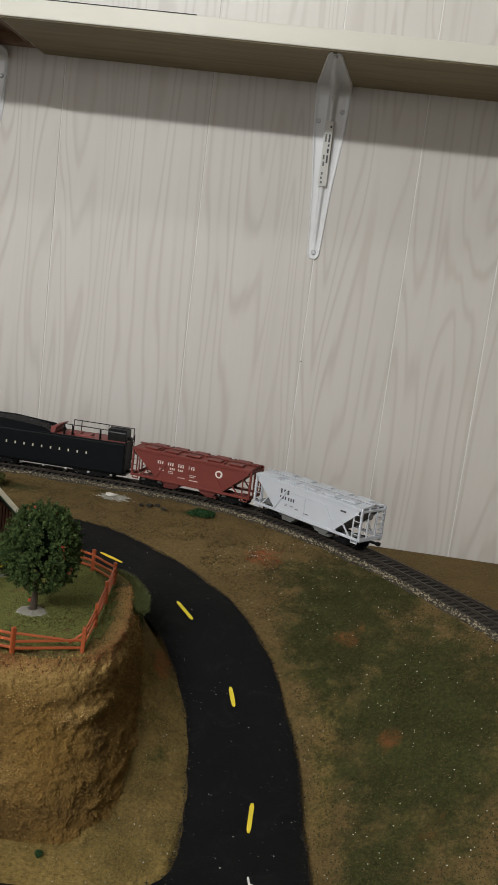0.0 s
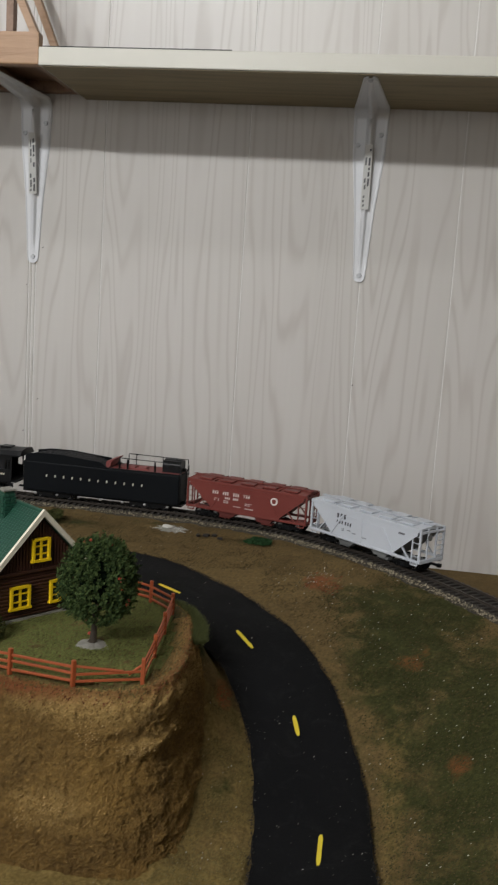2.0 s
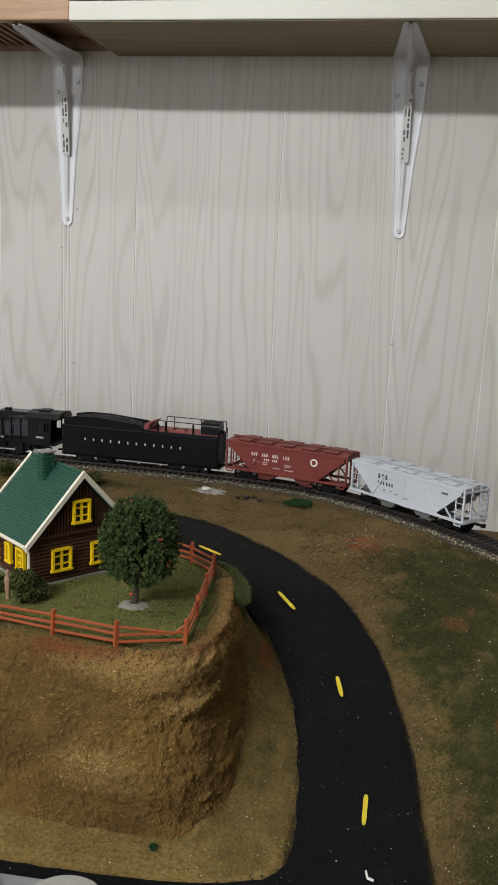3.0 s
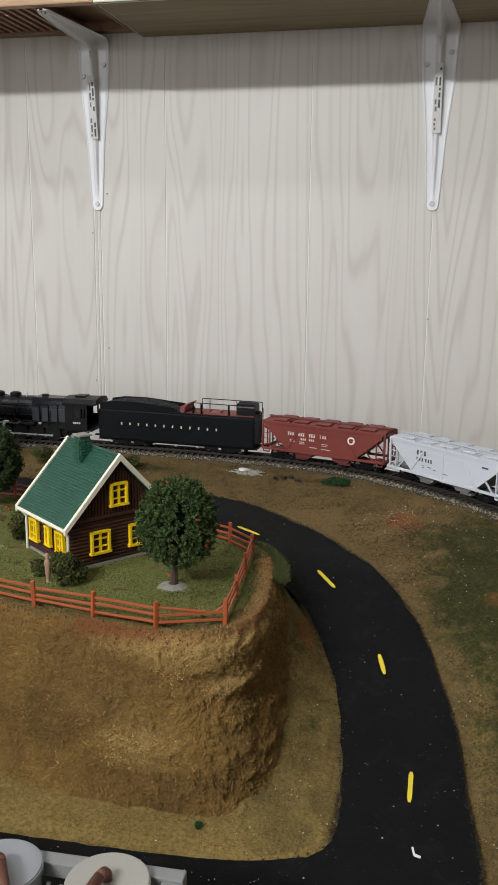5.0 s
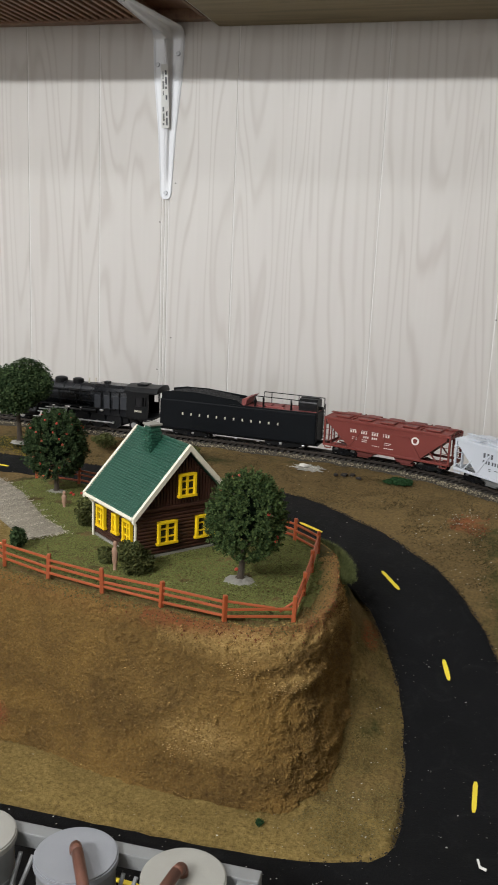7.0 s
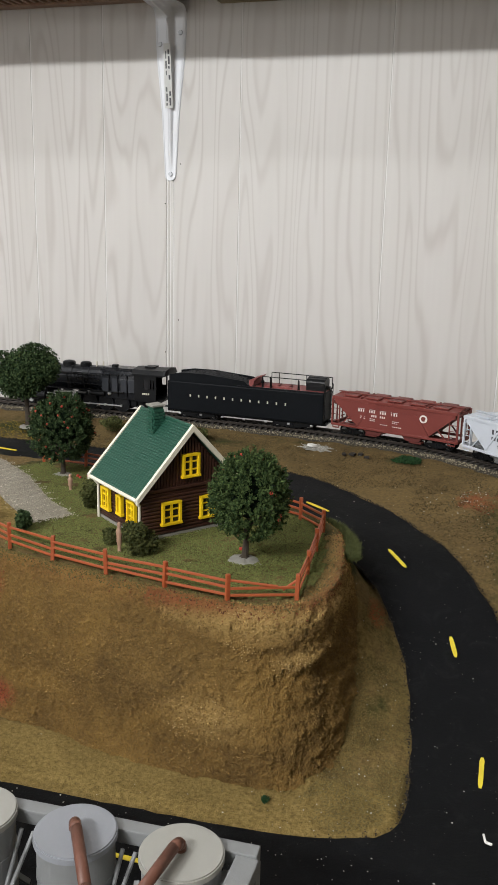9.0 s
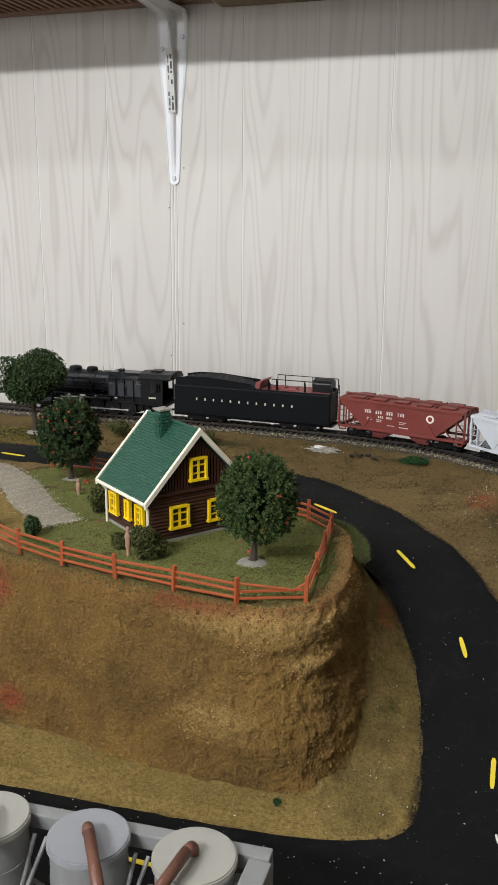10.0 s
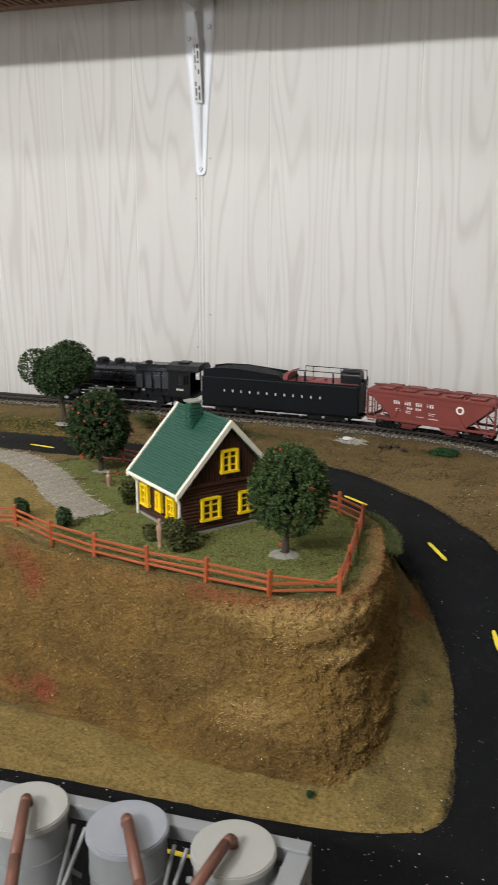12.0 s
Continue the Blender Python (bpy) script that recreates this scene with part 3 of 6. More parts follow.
def build_road():
    n, cols = len(OUTER), 9
    rng = np.random.default_rng(3)
    verts = []
    for i in range(n):
        wob = rng.normal(0, 0.0005, 2)
        for c in range(cols):
            f = c / (cols - 1)
            p = INNER[i] * (1 - f) + OUTER[i] * f
            if c in (0, cols - 1):
                p = p + np.array([wob[int(c > 0)], wob[int(c > 0)], -0.0008])
            verts.append((p[0], p[1], p[2] + 0.0010))
    ob = mesh_from("road", verts, strip_faces(n, cols), "asphalt")
    tagged(ob, "worn black road with hand-painted yellow dashes", "road", kind="structure")
    xs = np.linspace(X0, 0.60, 160)
    verts = []
    for x in xs:
        edge = np.interp(x, [-0.62, 0.0, 0.177, 0.241, 0.303, 0.345, 0.364, 0.376, 0.385, 0.62], [-0.700, -0.690, -0.6785, -0.676, -0.673, -0.6685, -0.6630, -0.6580, -0.6560, -0.6560]) + rng.normal(0, 0.0003)
        for f in np.linspace(0, 1, 7):
            verts.append((x, edge * (1 - f) - 0.975 * f, ROAD_Z + (0.0016 if f else 0.0009)))
    tagged(mesh_from("road_front", verts, strip_faces(160, 7), "asphalt"), "worn black cross road before the bluff", "road", kind="structure")


build_road()


def build_bluff():
    """The carved bank under the yard, from its foot to its brow and a little way in over the top."""
    n, rows = 1150, 112
    brow, foot = spline(BROW, n), spline(FOOT, n)
    verts, zone = [], []
    for r in range(rows):
        f = r / (rows - 9)
        for i in range(n):
            b, a = Vector(brow[i]), Vector(foot[i])
            out = (a - b).normalized()
            za = float(ground_z(a.x, a.y)) - 0.003
            if f <= 1:
                k = f ** 1.15
                nose = max(0.0, min(1.0, (b.x - 0.26) / 0.06))
                bulge = 0.005 * math.sin(math.pi * min(1, f * 1.02)) * (1 - 0.9 * nose) + 0.0022 * math.exp(-((f - 0.88) / 0.12) ** 2)
                flank = max(0.0, min(1.0, (b.y + 0.612) / 0.03)) * max(0.0, min(1.0, (b.x - 0.30) / 0.02)) * max(0.0, min(1.0, (-0.49 - b.y) / 0.03))
                bulge -= (0.0050 * flank + 0.002 * nose) * math.exp(-((f - 0.55) / 0.24) ** 2)
                p2 = a.lerp(b, f ** 0.9) + out * bulge
                z = za + (YARD_Z + 0.0006 - za) * k
            else:
                p2 = b - out * (f - 1) * 0.19
                z = YARD_Z + 0.0006 - (f - 1) * 0.012
            q = Vector((p2.x * 30, p2.y * 30, z * 34))
            tall = max(0.15, min(1, (YARD_Z - za) / 0.08))
            ledge = max(0.0, min(1.0, (p2.x - 0.25) / 0.05))
            d = 0.0019 * noise.fractal(q, 0.8, 2.1, 3) + (0.0011 + 0.0007 * ledge) * noise.fractal(q * 4.2, 0.8, 2.1, 3)
            d += 0.0016 * noise.noise(q * 9.0) + 0.0012 * noise.noise(q * 21.0)
            d += (0.0008 + 0.0010 * ledge) * noise.noise(Vector((p2.x * 20, p2.y * 20, z * 150)))
            for lx, lz, wx, wz, h in ((0.330, 0.0890, 0.012, 0.0035, 0.0026), (0.326, 0.0800, 0.014, 0.0050, -0.0018), (0.306, 0.1010, 0.016, 0.0040, 0.0024), (0.281, 0.0600, 0.018, 0.0050, 0.0026), (0.284, 0.0500, 0.020, 0.0050, -0.0018)):
                d += h * math.exp(-((p2.x - lx) / wx) ** 2 - ((z - lz) / wz) ** 2) * (p2.y < -0.57)
            d = d * tall * (1 if f <= 0.93 else max(0.15, 1 - (f - 0.93) * 6))
            p2 = p2 + out * d
            verts.append((p2.x, p2.y, z + d * 0.25))
            x, y = p2.x, p2.y
            red = 0.62 * max(0, 1 - abs(f - 0.97) / 0.08) * (0.2 + 0.8 * (x > 0.24)) + float(blob(x, z, 0.127, 0.103, 0.011, 0.012)) * 0.9 + 0.5 * float(blob(x, z, 0.112, 0.112, 0.014, 0.008)) + float(blob(x, z, 0.141, 0.038, 0.012, 0.009)) + 0.6 * float(blob(x, z, 0.118, 0.036, 0.010, 0.006))
            gold = 1.0 * float(blob(x, z, 0.330, 0.090, 0.012, 0.008)) + 0.8 * float(blob(x, z, 0.318, 0.116, 0.030, 0.007)) + 0.8 * float(blob(x, z, 0.283, 0.058, 0.026, 0.012)) + 0.55 * float(blob(x, z, 0.300, 0.110, 0.035, 0.010)) + 0.12 * float(blob(x, z, 0.26, 0.08, 0.05, 0.02)) + 0.6 * max(0, 1 - abs(f - 0.90) / 0.05) * (x > 0.25) * (y < -0.56)
            green = max(0, (f - 1.02) * 9) + 0.8 * (i > n * 0.80) * (f > 0.2)
            zone.append((min(1, green), min(1, red), min(1, gold)))
    ob = mesh_from("bluff", verts, strip_faces(rows, n), "bluff")
    z = np.array(zone)
    paint_zones(ob, z[:, 0], z[:, 1], z[:, 2])
    rng = np.random.default_rng(12)
    v = np.array(verts).reshape(rows, n, 3)
    i, j = rng.integers(0, rows - 1, 95000), rng.integers(0, n - 1, 95000)
    near_view = v[i, j, 0] > -0.12
    i, j = i[near_view], j[near_view]
    f = rng.uniform(0, 1, (len(i), 1))
    spots = v[i, j] * (1 - f) + v[i, j + 1] * f + rng.normal(0, 0.0003, (len(i), 3))
    sizes = rng.uniform(0.00027, 0.00070, len(i))
    _, red, gold = z[i * n + j].T
    toss = rng.random(len(i))
    kinds = np.where(toss < gold * 0.45, 1, np.where(toss < gold * 0.45 + red * 0.6, 2, 0))
    kinds[(i > rows - 13) & (toss > red)] = 3
    for k, (name, material, label) in enumerate((("bluff_crumbs", "bluff_grain", "coarse brown crumbs on the bluff"), ("gold_crumbs", "gold_grain", "golden crumbs where the bluff is scuffed"),
                                                 ("rust_crumbs", "redtuft", "rust-red crumbs on the bluff"), ("rim_crumbs", "rim_grain", "olive-brown crumbs along the brow"))):
        pick = kinds == k
        tagged(chunks(name, spots[pick], sizes[pick], material, 13 + k, 1.0), label, "earth", kind="stuff")
    return tagged(ob, "carved ochre earth bluff with scuffed golden highlights", "hillside", kind="structure")


build_bluff()


def track_at(s):
    """Place and heading on the centre line, s metres along it."""
    d = np.r_[0, np.cumsum(np.linalg.norm(np.diff(TRACK, axis=0), axis=1))]
    p = np.array([np.interp(s, d, TRACK[:, k]) for k in (0, 1)])
    q = np.array([np.interp(s + 0.002, d, TRACK[:, k]) for k in (0, 1)])
    return Vector((*p, 0)), math.atan2(*(q - p)[::-1])


TRACK_LEN = float(np.sum(np.linalg.norm(np.diff(TRACK, axis=0), axis=1)))
BED_Z, RAIL_TOP = TRACK_Z + 0.0006, TRACK_Z + 0.0042


def sweep(name, profile, material, parent, s0, s1, step, base, label=""):
    """A profile of (across, up) swept along the centre line."""
    ss = np.arange(s0, s1, step)
    verts = []
    for s in ss:
        p, a = track_at(s)
        side = Vector((-math.sin(a), math.cos(a), 0))
        for u, v in profile:
            q = p + side * u
            verts.append((q.x, q.y, base + v))
    n = len(profile)
    faces = [(r * n + c, r * n + (c + 1) % n, (r + 1) * n + (c + 1) % n, (r + 1) * n + c) for r in range(len(ss) - 1) for c in range(n)]
    ob = mesh_from(name, verts, faces, material, smooth=False)
    ob.parent = parent
    return tagged(ob, label) if label else ob


def build_track():
    t = thing("railway_track", "curved model railway track on pale grey ballast", "track", kind="structure")
    sweep("ballast_bed", [(-0.0205, -0.006), (-0.0165, 0.0), (0.0165, 0.0), (0.0205, -0.006)], "ballast", t, 0.0, TRACK_LEN - 0.01, 0.006, BED_Z, "pale grey crushed ballast")
    for u in (-0.00825, 0.00825):
        prof = [(-0.0011, 0), (0.0011, 0), (0.0011, 0.0004), (0.0004, 0.0007), (0.0004, 0.0014), (0.00055, 0.0015), (0.00055, 0.0021), (-0.00055, 0.0021), (-0.00055, 0.0015), (-0.0004, 0.0014), (-0.0004, 0.0007), (-0.0011, 0.0004)]
        sweep("rail", [(u + a, b) for a, b in prof], "rail", t, 0.0, TRACK_LEN - 0.01, 0.006, RAIL_TOP - 0.0021, "")
    bm = box((0, 0, 0.0002), (0.0026, 0.030, 0.0020), 0.0002)
    first = part("sleeper", bm, "tie", t)
    for i, s in enumerate(np.arange(0.05, TRACK_LEN - 0.02, 0.0068)):
        p, a = track_at(s)
        ob = first if i == 0 else new("sleeper", first.data)
        ob.parent = t
        ob.matrix_basis = Matrix.Translation((p.x, p.y, BED_Z + 0.0005)) @ Matrix.Rotation(a, 4, "Z")
    rng = np.random.default_rng(5)
    spots, sizes = [], []
    for _ in range(3600):
        u = -0.0182 + rng.normal(0, 0.0011)
        s = rng.uniform(0.3, TRACK_LEN - 0.02)
        p, a = track_at(s)
        z = BED_Z - max(0, abs(u) - 0.0165) * 0.8
        spots.append((p.x - math.sin(a) * u, p.y + math.cos(a) * u, z))
        sizes.append(rng.uniform(0.0004, 0.0010))
    g = chunks("ballast_stones", spots, sizes, "pale_stone", 6)
    g.parent = t
    tagged(g, kind="stuff")


build_track()

# ---------------------------------------------------------------- room
def slab(name, c, s, material, label, category, kind="structure"):
    return tagged(part(name, box(c, s), material), label, category, kind=kind)


slab("wall_backing", (0, 0.030, 0.5), (5.0, 0.05, 2.56), "room_wall", "plain wall behind the panelling", "wall")
# unseen room shell; its tones set how much light bounces back
slab("wall_west", (-2.52, -2.1, 0.5), (0.05, 4.3, 2.56), "room_wall", "plain painted side wall", "wall")
slab("wall_east", (2.52, -2.1, 0.5), (0.05, 4.3, 2.56), "side_wall", "unseen side wall, browned to cut bounced light", "wall")
for c, s in (((-2.125, -4.25, 0.5), (0.75, 0.05, 2.56)), ((1.125, -4.25, 0.5), (2.75, 0.05, 2.56)), ((-1.0, -4.25, -0.36), (1.50, 0.05, 0.84)), ((-1.0, -4.25, 1.475), (1.50, 0.05, 0.61))):
    slab("wall_south", c, s, "room_wall", "plain painted rear wall", "wall")


# invented window, out of view, that houses the fill light
def build_fill_window():
    w = thing("fill_window", "added white window frame round the unseen fill light", "window", m=Matrix.Translation((-1.0, -4.25, 0.615)), kind="structure")
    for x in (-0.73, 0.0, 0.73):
        part("fill_window_frame", box((x, 0, 0), (0.05, 0.04, 1.10), 0.003), "ceiling", w)
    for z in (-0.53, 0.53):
        part("fill_window_frame", box((0, 0, z), (1.50, 0.042, 0.05), 0.003), "ceiling", w)
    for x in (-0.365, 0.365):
        part("fill_window_pane", box((x, -0.012, 0), (0.69, 0.004, 1.02)), "glass_dark", w)


build_fill_window()
slab("floor", (0, -2.1, -0.76), (5.1, 4.4, 0.06), "room_floor", "brown vinyl floor", "floor")
slab("ceiling", (0, -2.1, 1.785), (5.1, 4.4, 0.05), "ceiling", "white ceiling", "ceiling")


def build_table():
    t = thing("layout_table", "wooden bench carrying the model scenery", "table", kind="structure")
    part("tabletop", box((0.14, -0.495, -0.012), (1.56, 0.975, 0.022), 0.002), "oak", t)
    part("fascia", box((0.14, -0.990, -0.02), (1.56, 0.014, 0.10), 0.002), "oak", t)
    part("fascia", box((-0.630, -0.495, 0.03), (0.014, 0.975, 0.16), 0.002), "oak", t)
    part("fascia", box((0.915, -0.495, 0.03), (0.014, 0.975, 0.16), 0.002), "oak", t)
    for x in (-0.55, 0.85):
        for y in (-0.08, -0.90):
            part("leg", box((x, y, -0.377), (0.07, 0.07, 0.707), 0.003), "oak", t)


build_table()

GROOVES = [-1.9, -1.62, -1.42, -1.219, -1.05, -0.94, -0.813, -0.70, -0.55, -0.406, -0.30, -0.19, -0.090, -0.0052, -0.0008, 0.0036, 0.0885, 0.265, 0.407, 0.514, 0.62, 0.72, 0.813, 0.95, 1.10, 1.219, 1.4, 1.62, 1.9]


def build_panelling():
    w = thing("wall_north", "whitewashed wood-grain panelling with vertical grooves", "wall", kind="structure")
    for x0, x1 in zip(GROOVES, GROOVES[1:]):
        z0, z1 = -0.73, 1.76
        prof = [(x0 + 0.0012, 0.0004), (x0 + 0.0016, 0.0), (x1 - 0.0004, 0.0), (x1, 0.0006)]
        bm = bmesh.new()
        lo, hi = [bm.verts.new((x, y, z0)) for x, y in prof], [bm.verts.new((x, y, z1)) for x, y in prof]
        for i in range(3):
            bm.faces.new((lo[i], lo[i + 1], hi[i + 1], hi[i]))
        part("panel", bm, "panel", w)
        # strip along the groove, paler than the panel faces
        bm = bmesh.new()
        bm.faces.new([bm.verts.new(p) for p in ((x0, 0.0006, z0), (x0 + 0.0012, 0.0004, z0), (x0 + 0.0012, 0.0004, z1), (x0, 0.0006, z1))])
        part("groove", bm, "groove_white", w, "pale groove strip")
    for x, z in ((0.4085, 0.250), (0.0110, 0.202), (-0.0070, 0.345), (0.0130, 0.392), (-0.0070, 0.160)):
        part("nail_hole", tube((x, 0.0002, z), (x, -0.0004, z), 0.0008, seg=8), "tie", w)


build_panelling()


def ceiling_lamp(place, label):
    l = thing("ceiling_lamp", label, "lamp", "ceiling lamps", Matrix.Translation(place))
    top = 1.76 - place[2]
    part("base", tube((0, 0, top), (0, 0, top - 0.02), 0.06, 0.055, 24), "ceiling", l)
    part("stem", tube((0, 0, top - 0.02), (0, 0, 0.075), 0.012, 0.012, 12), "zinc", l)
    part("socket", tube((0, 0, 0.08), (0, 0, 0.045), 0.020, 0.018, 16), "ceiling", l)
    return l


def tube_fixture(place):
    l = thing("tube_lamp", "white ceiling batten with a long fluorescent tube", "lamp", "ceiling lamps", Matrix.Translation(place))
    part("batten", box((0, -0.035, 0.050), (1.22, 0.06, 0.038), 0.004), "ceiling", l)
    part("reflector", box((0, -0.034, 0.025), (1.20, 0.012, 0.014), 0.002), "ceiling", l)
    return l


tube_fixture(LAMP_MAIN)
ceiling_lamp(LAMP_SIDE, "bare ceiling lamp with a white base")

# ---------------------------------------------------------------- shelf, brackets, oak rack
def build_shelf():
    s = thing("wall_shelf", "cream-painted board shelf with a raw timber underside", "shelf")
    part("board", box((0.8305, -0.0735, 0.5788), (1.539, 0.143, 0.0185), 0.0012), "shelf_paint", s)
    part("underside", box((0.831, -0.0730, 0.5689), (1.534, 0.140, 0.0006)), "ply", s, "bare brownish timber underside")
    # thin dark line along the left part of the top edge
    part("dark_strip", box((0.165, -0.0735, 0.5886), (0.200, 0.142, 0.0006)), "black", s, "thin dark strip along the top")


build_shelf()


def build_rack():
    r = thing("oak_rack", "oak rack with slatted base and slanting struts beside the shelf", "rack")
    part("front_rail", box((-0.23, -0.138, 0.5868), (0.5815, 0.012, 0.0325), 0.0015), "oak", r)
    part("back_rail", box((-0.23, -0.010, 0.5810), (0.5815, 0.016, 0.014), 0.0015), "oak_dark", r)
    slat = box((0, -0.075, 0.5800), (0.0045, 0.114, 0.008), 0.0006)
    first = part("slat", slat, "oak_dark", r)
    for i in range(1, 54):
        ob = new("slat", first.data)
        ob.parent, ob.location = r, (-i * 0.0105, 0, 0)
    first.location = (0.048, 0, 0)
    part("top_board", box((-0.23, -0.075, 0.5872), (0.5815, 0.112, 0.004)), "oak_dark", r)
    for y, x0, x1, z0, z1 in ((-0.138, 0.0500, -0.0145, 0.6025, 0.735), (-0.030, 0.0420, -0.0440, 0.5895, 0.790)):
        bm = prism([(x0, z0), (x0 + 0.0085, z0), (x1 + 0.0085, z1), (x1, z1)], y - 0.005, y + 0.005)
        part("strut", bm, "oak", r)
    part("strut", prism([(0.0035, 0.589), (0.0115, 0.589), (0.0115, 0.735), (0.0035, 0.735)], -0.098, -0.088), "oak_dark", r)
    part("strut", prism([(-0.060, 0.5895), (-0.048, 0.5895), (-0.100, 0.735), (-0.112, 0.735)], -0.040, -0.028), "oak", r)
    return r


build_rack()


def bracket(x, lean):
    b = thing("shelf_bracket", "pressed steel shelf bracket with a printed sticker", "bracket", "brackets under the shelf", Matrix.Translation((x, 0, 0)))

    # one pressed strip, down the wall and out under the shelf: rolled edges, a hollow rib along the middle
    run = [(0.0, 0.3725), (0.0, 0.3735), (0.0, 0.376), (0.0, 0.381)] + [(0.0, 0.39 + 0.0085 * k) for k in range(19)]
    run += [(-0.0145 * (1 - math.cos(a)), 0.5535 + 0.0145 * math.sin(a)) for a in np.linspace(0.1, 1.5708, 9)]
    run += [(-0.0145 - 0.0085 * k, 0.5680) for k in range(1, 14)] + [(-0.129, 0.5680), (-0.134, 0.5680), (-0.1375, 0.5680), (-0.1385, 0.5680)]
    d = np.r_[0, np.cumsum(np.linalg.norm(np.diff(np.array(run), axis=0), axis=1))]
    wide = np.interp(d, [0, 0.001, 0.0035, 0.0085, 0.080, 0.140, 0.175, 0.200, 0.235, d[-1] - 0.006, d[-1] - 0.001, d[-1]], [0.002, 0.0045, 0.0066, 0.0074, 0.0118, 0.0185, 0.0203, 0.0200, 0.0160, 0.0072, 0.0045, 0.002])
    rib_up = np.interp(d, [0, 0.014, 0.03, 0.09, 0.15, 0.190, 0.225, 0.30, d[-1] - 0.012, d[-1]], [0, 0, 0.0022, 0.0040, 0.0085, 0.0130, 0.0080, 0.0030, 0, 0])
    across = np.linspace(-1, 1, 31)
    verts = []
    for k, (y, z) in enumerate(run):
        a, c = np.array(run[max(0, k - 1)]), np.array(run[min(len(run) - 1, k + 1)])
        ty, tz = (c - a) / np.linalg.norm(c - a)
        ny, nz = -tz, ty
        half = 0.30 - 0.10 * (rib_up[k] / 0.013)
        for u in across:
            lift = 0.0012 + 0.0016 * max(0, (abs(u) - 0.84) / 0.12) * (abs(u) < 0.97)
            lift += rib_up[k] * max(0.0, math.cos(min(1.0, abs(u) / half) * math.pi / 2)) ** 0.6
            if abs(u) > 0.97:
                lift = -0.0004
            verts.append((u * wide[k], y + ny * lift, z + nz * lift))
    plate = mesh_from("plate", verts, strip_faces(len(run), 31), "bracket_white")
    plate.parent = b
    tagged(plate, "pale painted pressed steel plate")
    top = 0.5680
    for u, z in ((-0.0135, 0.528), (0.0125, 0.540), (0.0, 0.380)):
        part("screw", tube((u, -0.0012, z), (u, -0.0030, z), 0.0029, 0.0024, 14), "screw", b)
    for y in (-0.030, -0.132):
        part("screw", tube((0.0, y, top - 0.001), (0.0, y, top - 0.0034), 0.0028, 0.0022, 12), "screw", b)
    label = part("sticker", prism([(-0.0050, 0.455), (0.0050, 0.455), (0.0042, 0.526), (-0.0042, 0.526)], -0.0003, 0.0, "y"), "sticker", b, "pale printed paper sticker")
    label.matrix_basis = Matrix(((1, 0, 0, 0), (0, 1, -0.105, 0.0415), (0, 0.105, 1, 0.0005), (0, 0, 0, 1)))
    rng = random.Random(3 + lean)
    for col in (-0.0019, 0.0019):
        z = 0.458
        while z < 0.520:
            length = rng.choice((0.0026, 0.0050, 0.0085))
            if rng.random() < 0.62:
                part("print_bar", box((col + rng.uniform(-0.0004, 0.0004), -0.0005, z + length / 2), (rng.choice((0.0012, 0.0020)), 0.0004, length)), "dark_mark" if col > 0 else "grey_dark", label)
            z += length + 0.0022
    return b


bracket(0.0005, 0)
bracket(0.4060, 1)
bracket(0.8125, 0)
bracket(-0.4060, 1)

# ---------------------------------------------------------------- marks on the road and ground
def ribbon_z(x, y):
    i = int(np.argmin((RIBBON[:, 0] - x) ** 2 + (RIBBON[:, 1] - y) ** 2))
    return RIBBON[i, 2]


def dash(x0, y0, x1, y1, w, z0, z1):
    a, b = Vector((x0, y0, z0)), Vector((x1, y1, z1))
    side = Vector((-(b - a).y, (b - a).x, 0)).normalized() * w / 2
    bm = bmesh.new()
    rng = random.Random(int(x0 * 1e4))
    rows = []
    for k in range(9):
        f = k / 8
        p = a.lerp(b, f)
        wide = (0.55 if k in (0, 8) else 1.0) * rng.uniform(0.86, 1.1)
        rows.append([bm.verts.new(p + side * wide + Vector((0, 0, h))) for h in (0, 0.0005)] + [bm.verts.new(p - side * wide + Vector((0, 0, h))) for h in (0.0005, 0)])
    for r, q in zip(rows, rows[1:]):
        for i in range(3):
            bm.faces.new((r[i], r[i + 1], q[i + 1], q[i]))
    bm.faces.new(rows[0][::-1])
    bm.faces.new(rows[-1])
    bmesh.ops.recalc_face_normals(bm, faces=bm.faces[:])
    ob = part("road_dash", bm, "yellow_line")
    return tagged(ob, "hand-painted yellow centre dash on the black road", "road marking", "yellow road dashes", kind="structure")


for x0, y0, x1, y1, z0, z1 in ((0.4287, -0.5777, 0.4289, -0.6005, 0.0279, 0.0252), (0.4022, -0.5009, 0.4072, -0.5150, 0.0637, 0.0554), (0.3515, -0.4425, 0.3661, -0.4591, 0.0962, 0.0909),
                               (0.2771, -0.3875, 0.2976, -0.3991, 0.1066, 0.1049), (-0.0386, -0.3445, -0.0115, -0.3485, 0.1113, 0.1113), (0.120, -0.345, 0.150, -0.347, 0.1108, 0.1108)):
    dash(x0, y0, x1, y1, 0.0028, max(z0, ribbon_z(x0, y0) + 0.0013), max(z1, ribbon_z(x1, y1) + 0.0013))
for x in (0.335, 0.2575, 0.18, 0.10, 0.41):
    dash(x, -0.711, x + 0.022, -0.711, 0.0026, ROAD_Z + 0.0018, ROAD_Z + 0.0018)


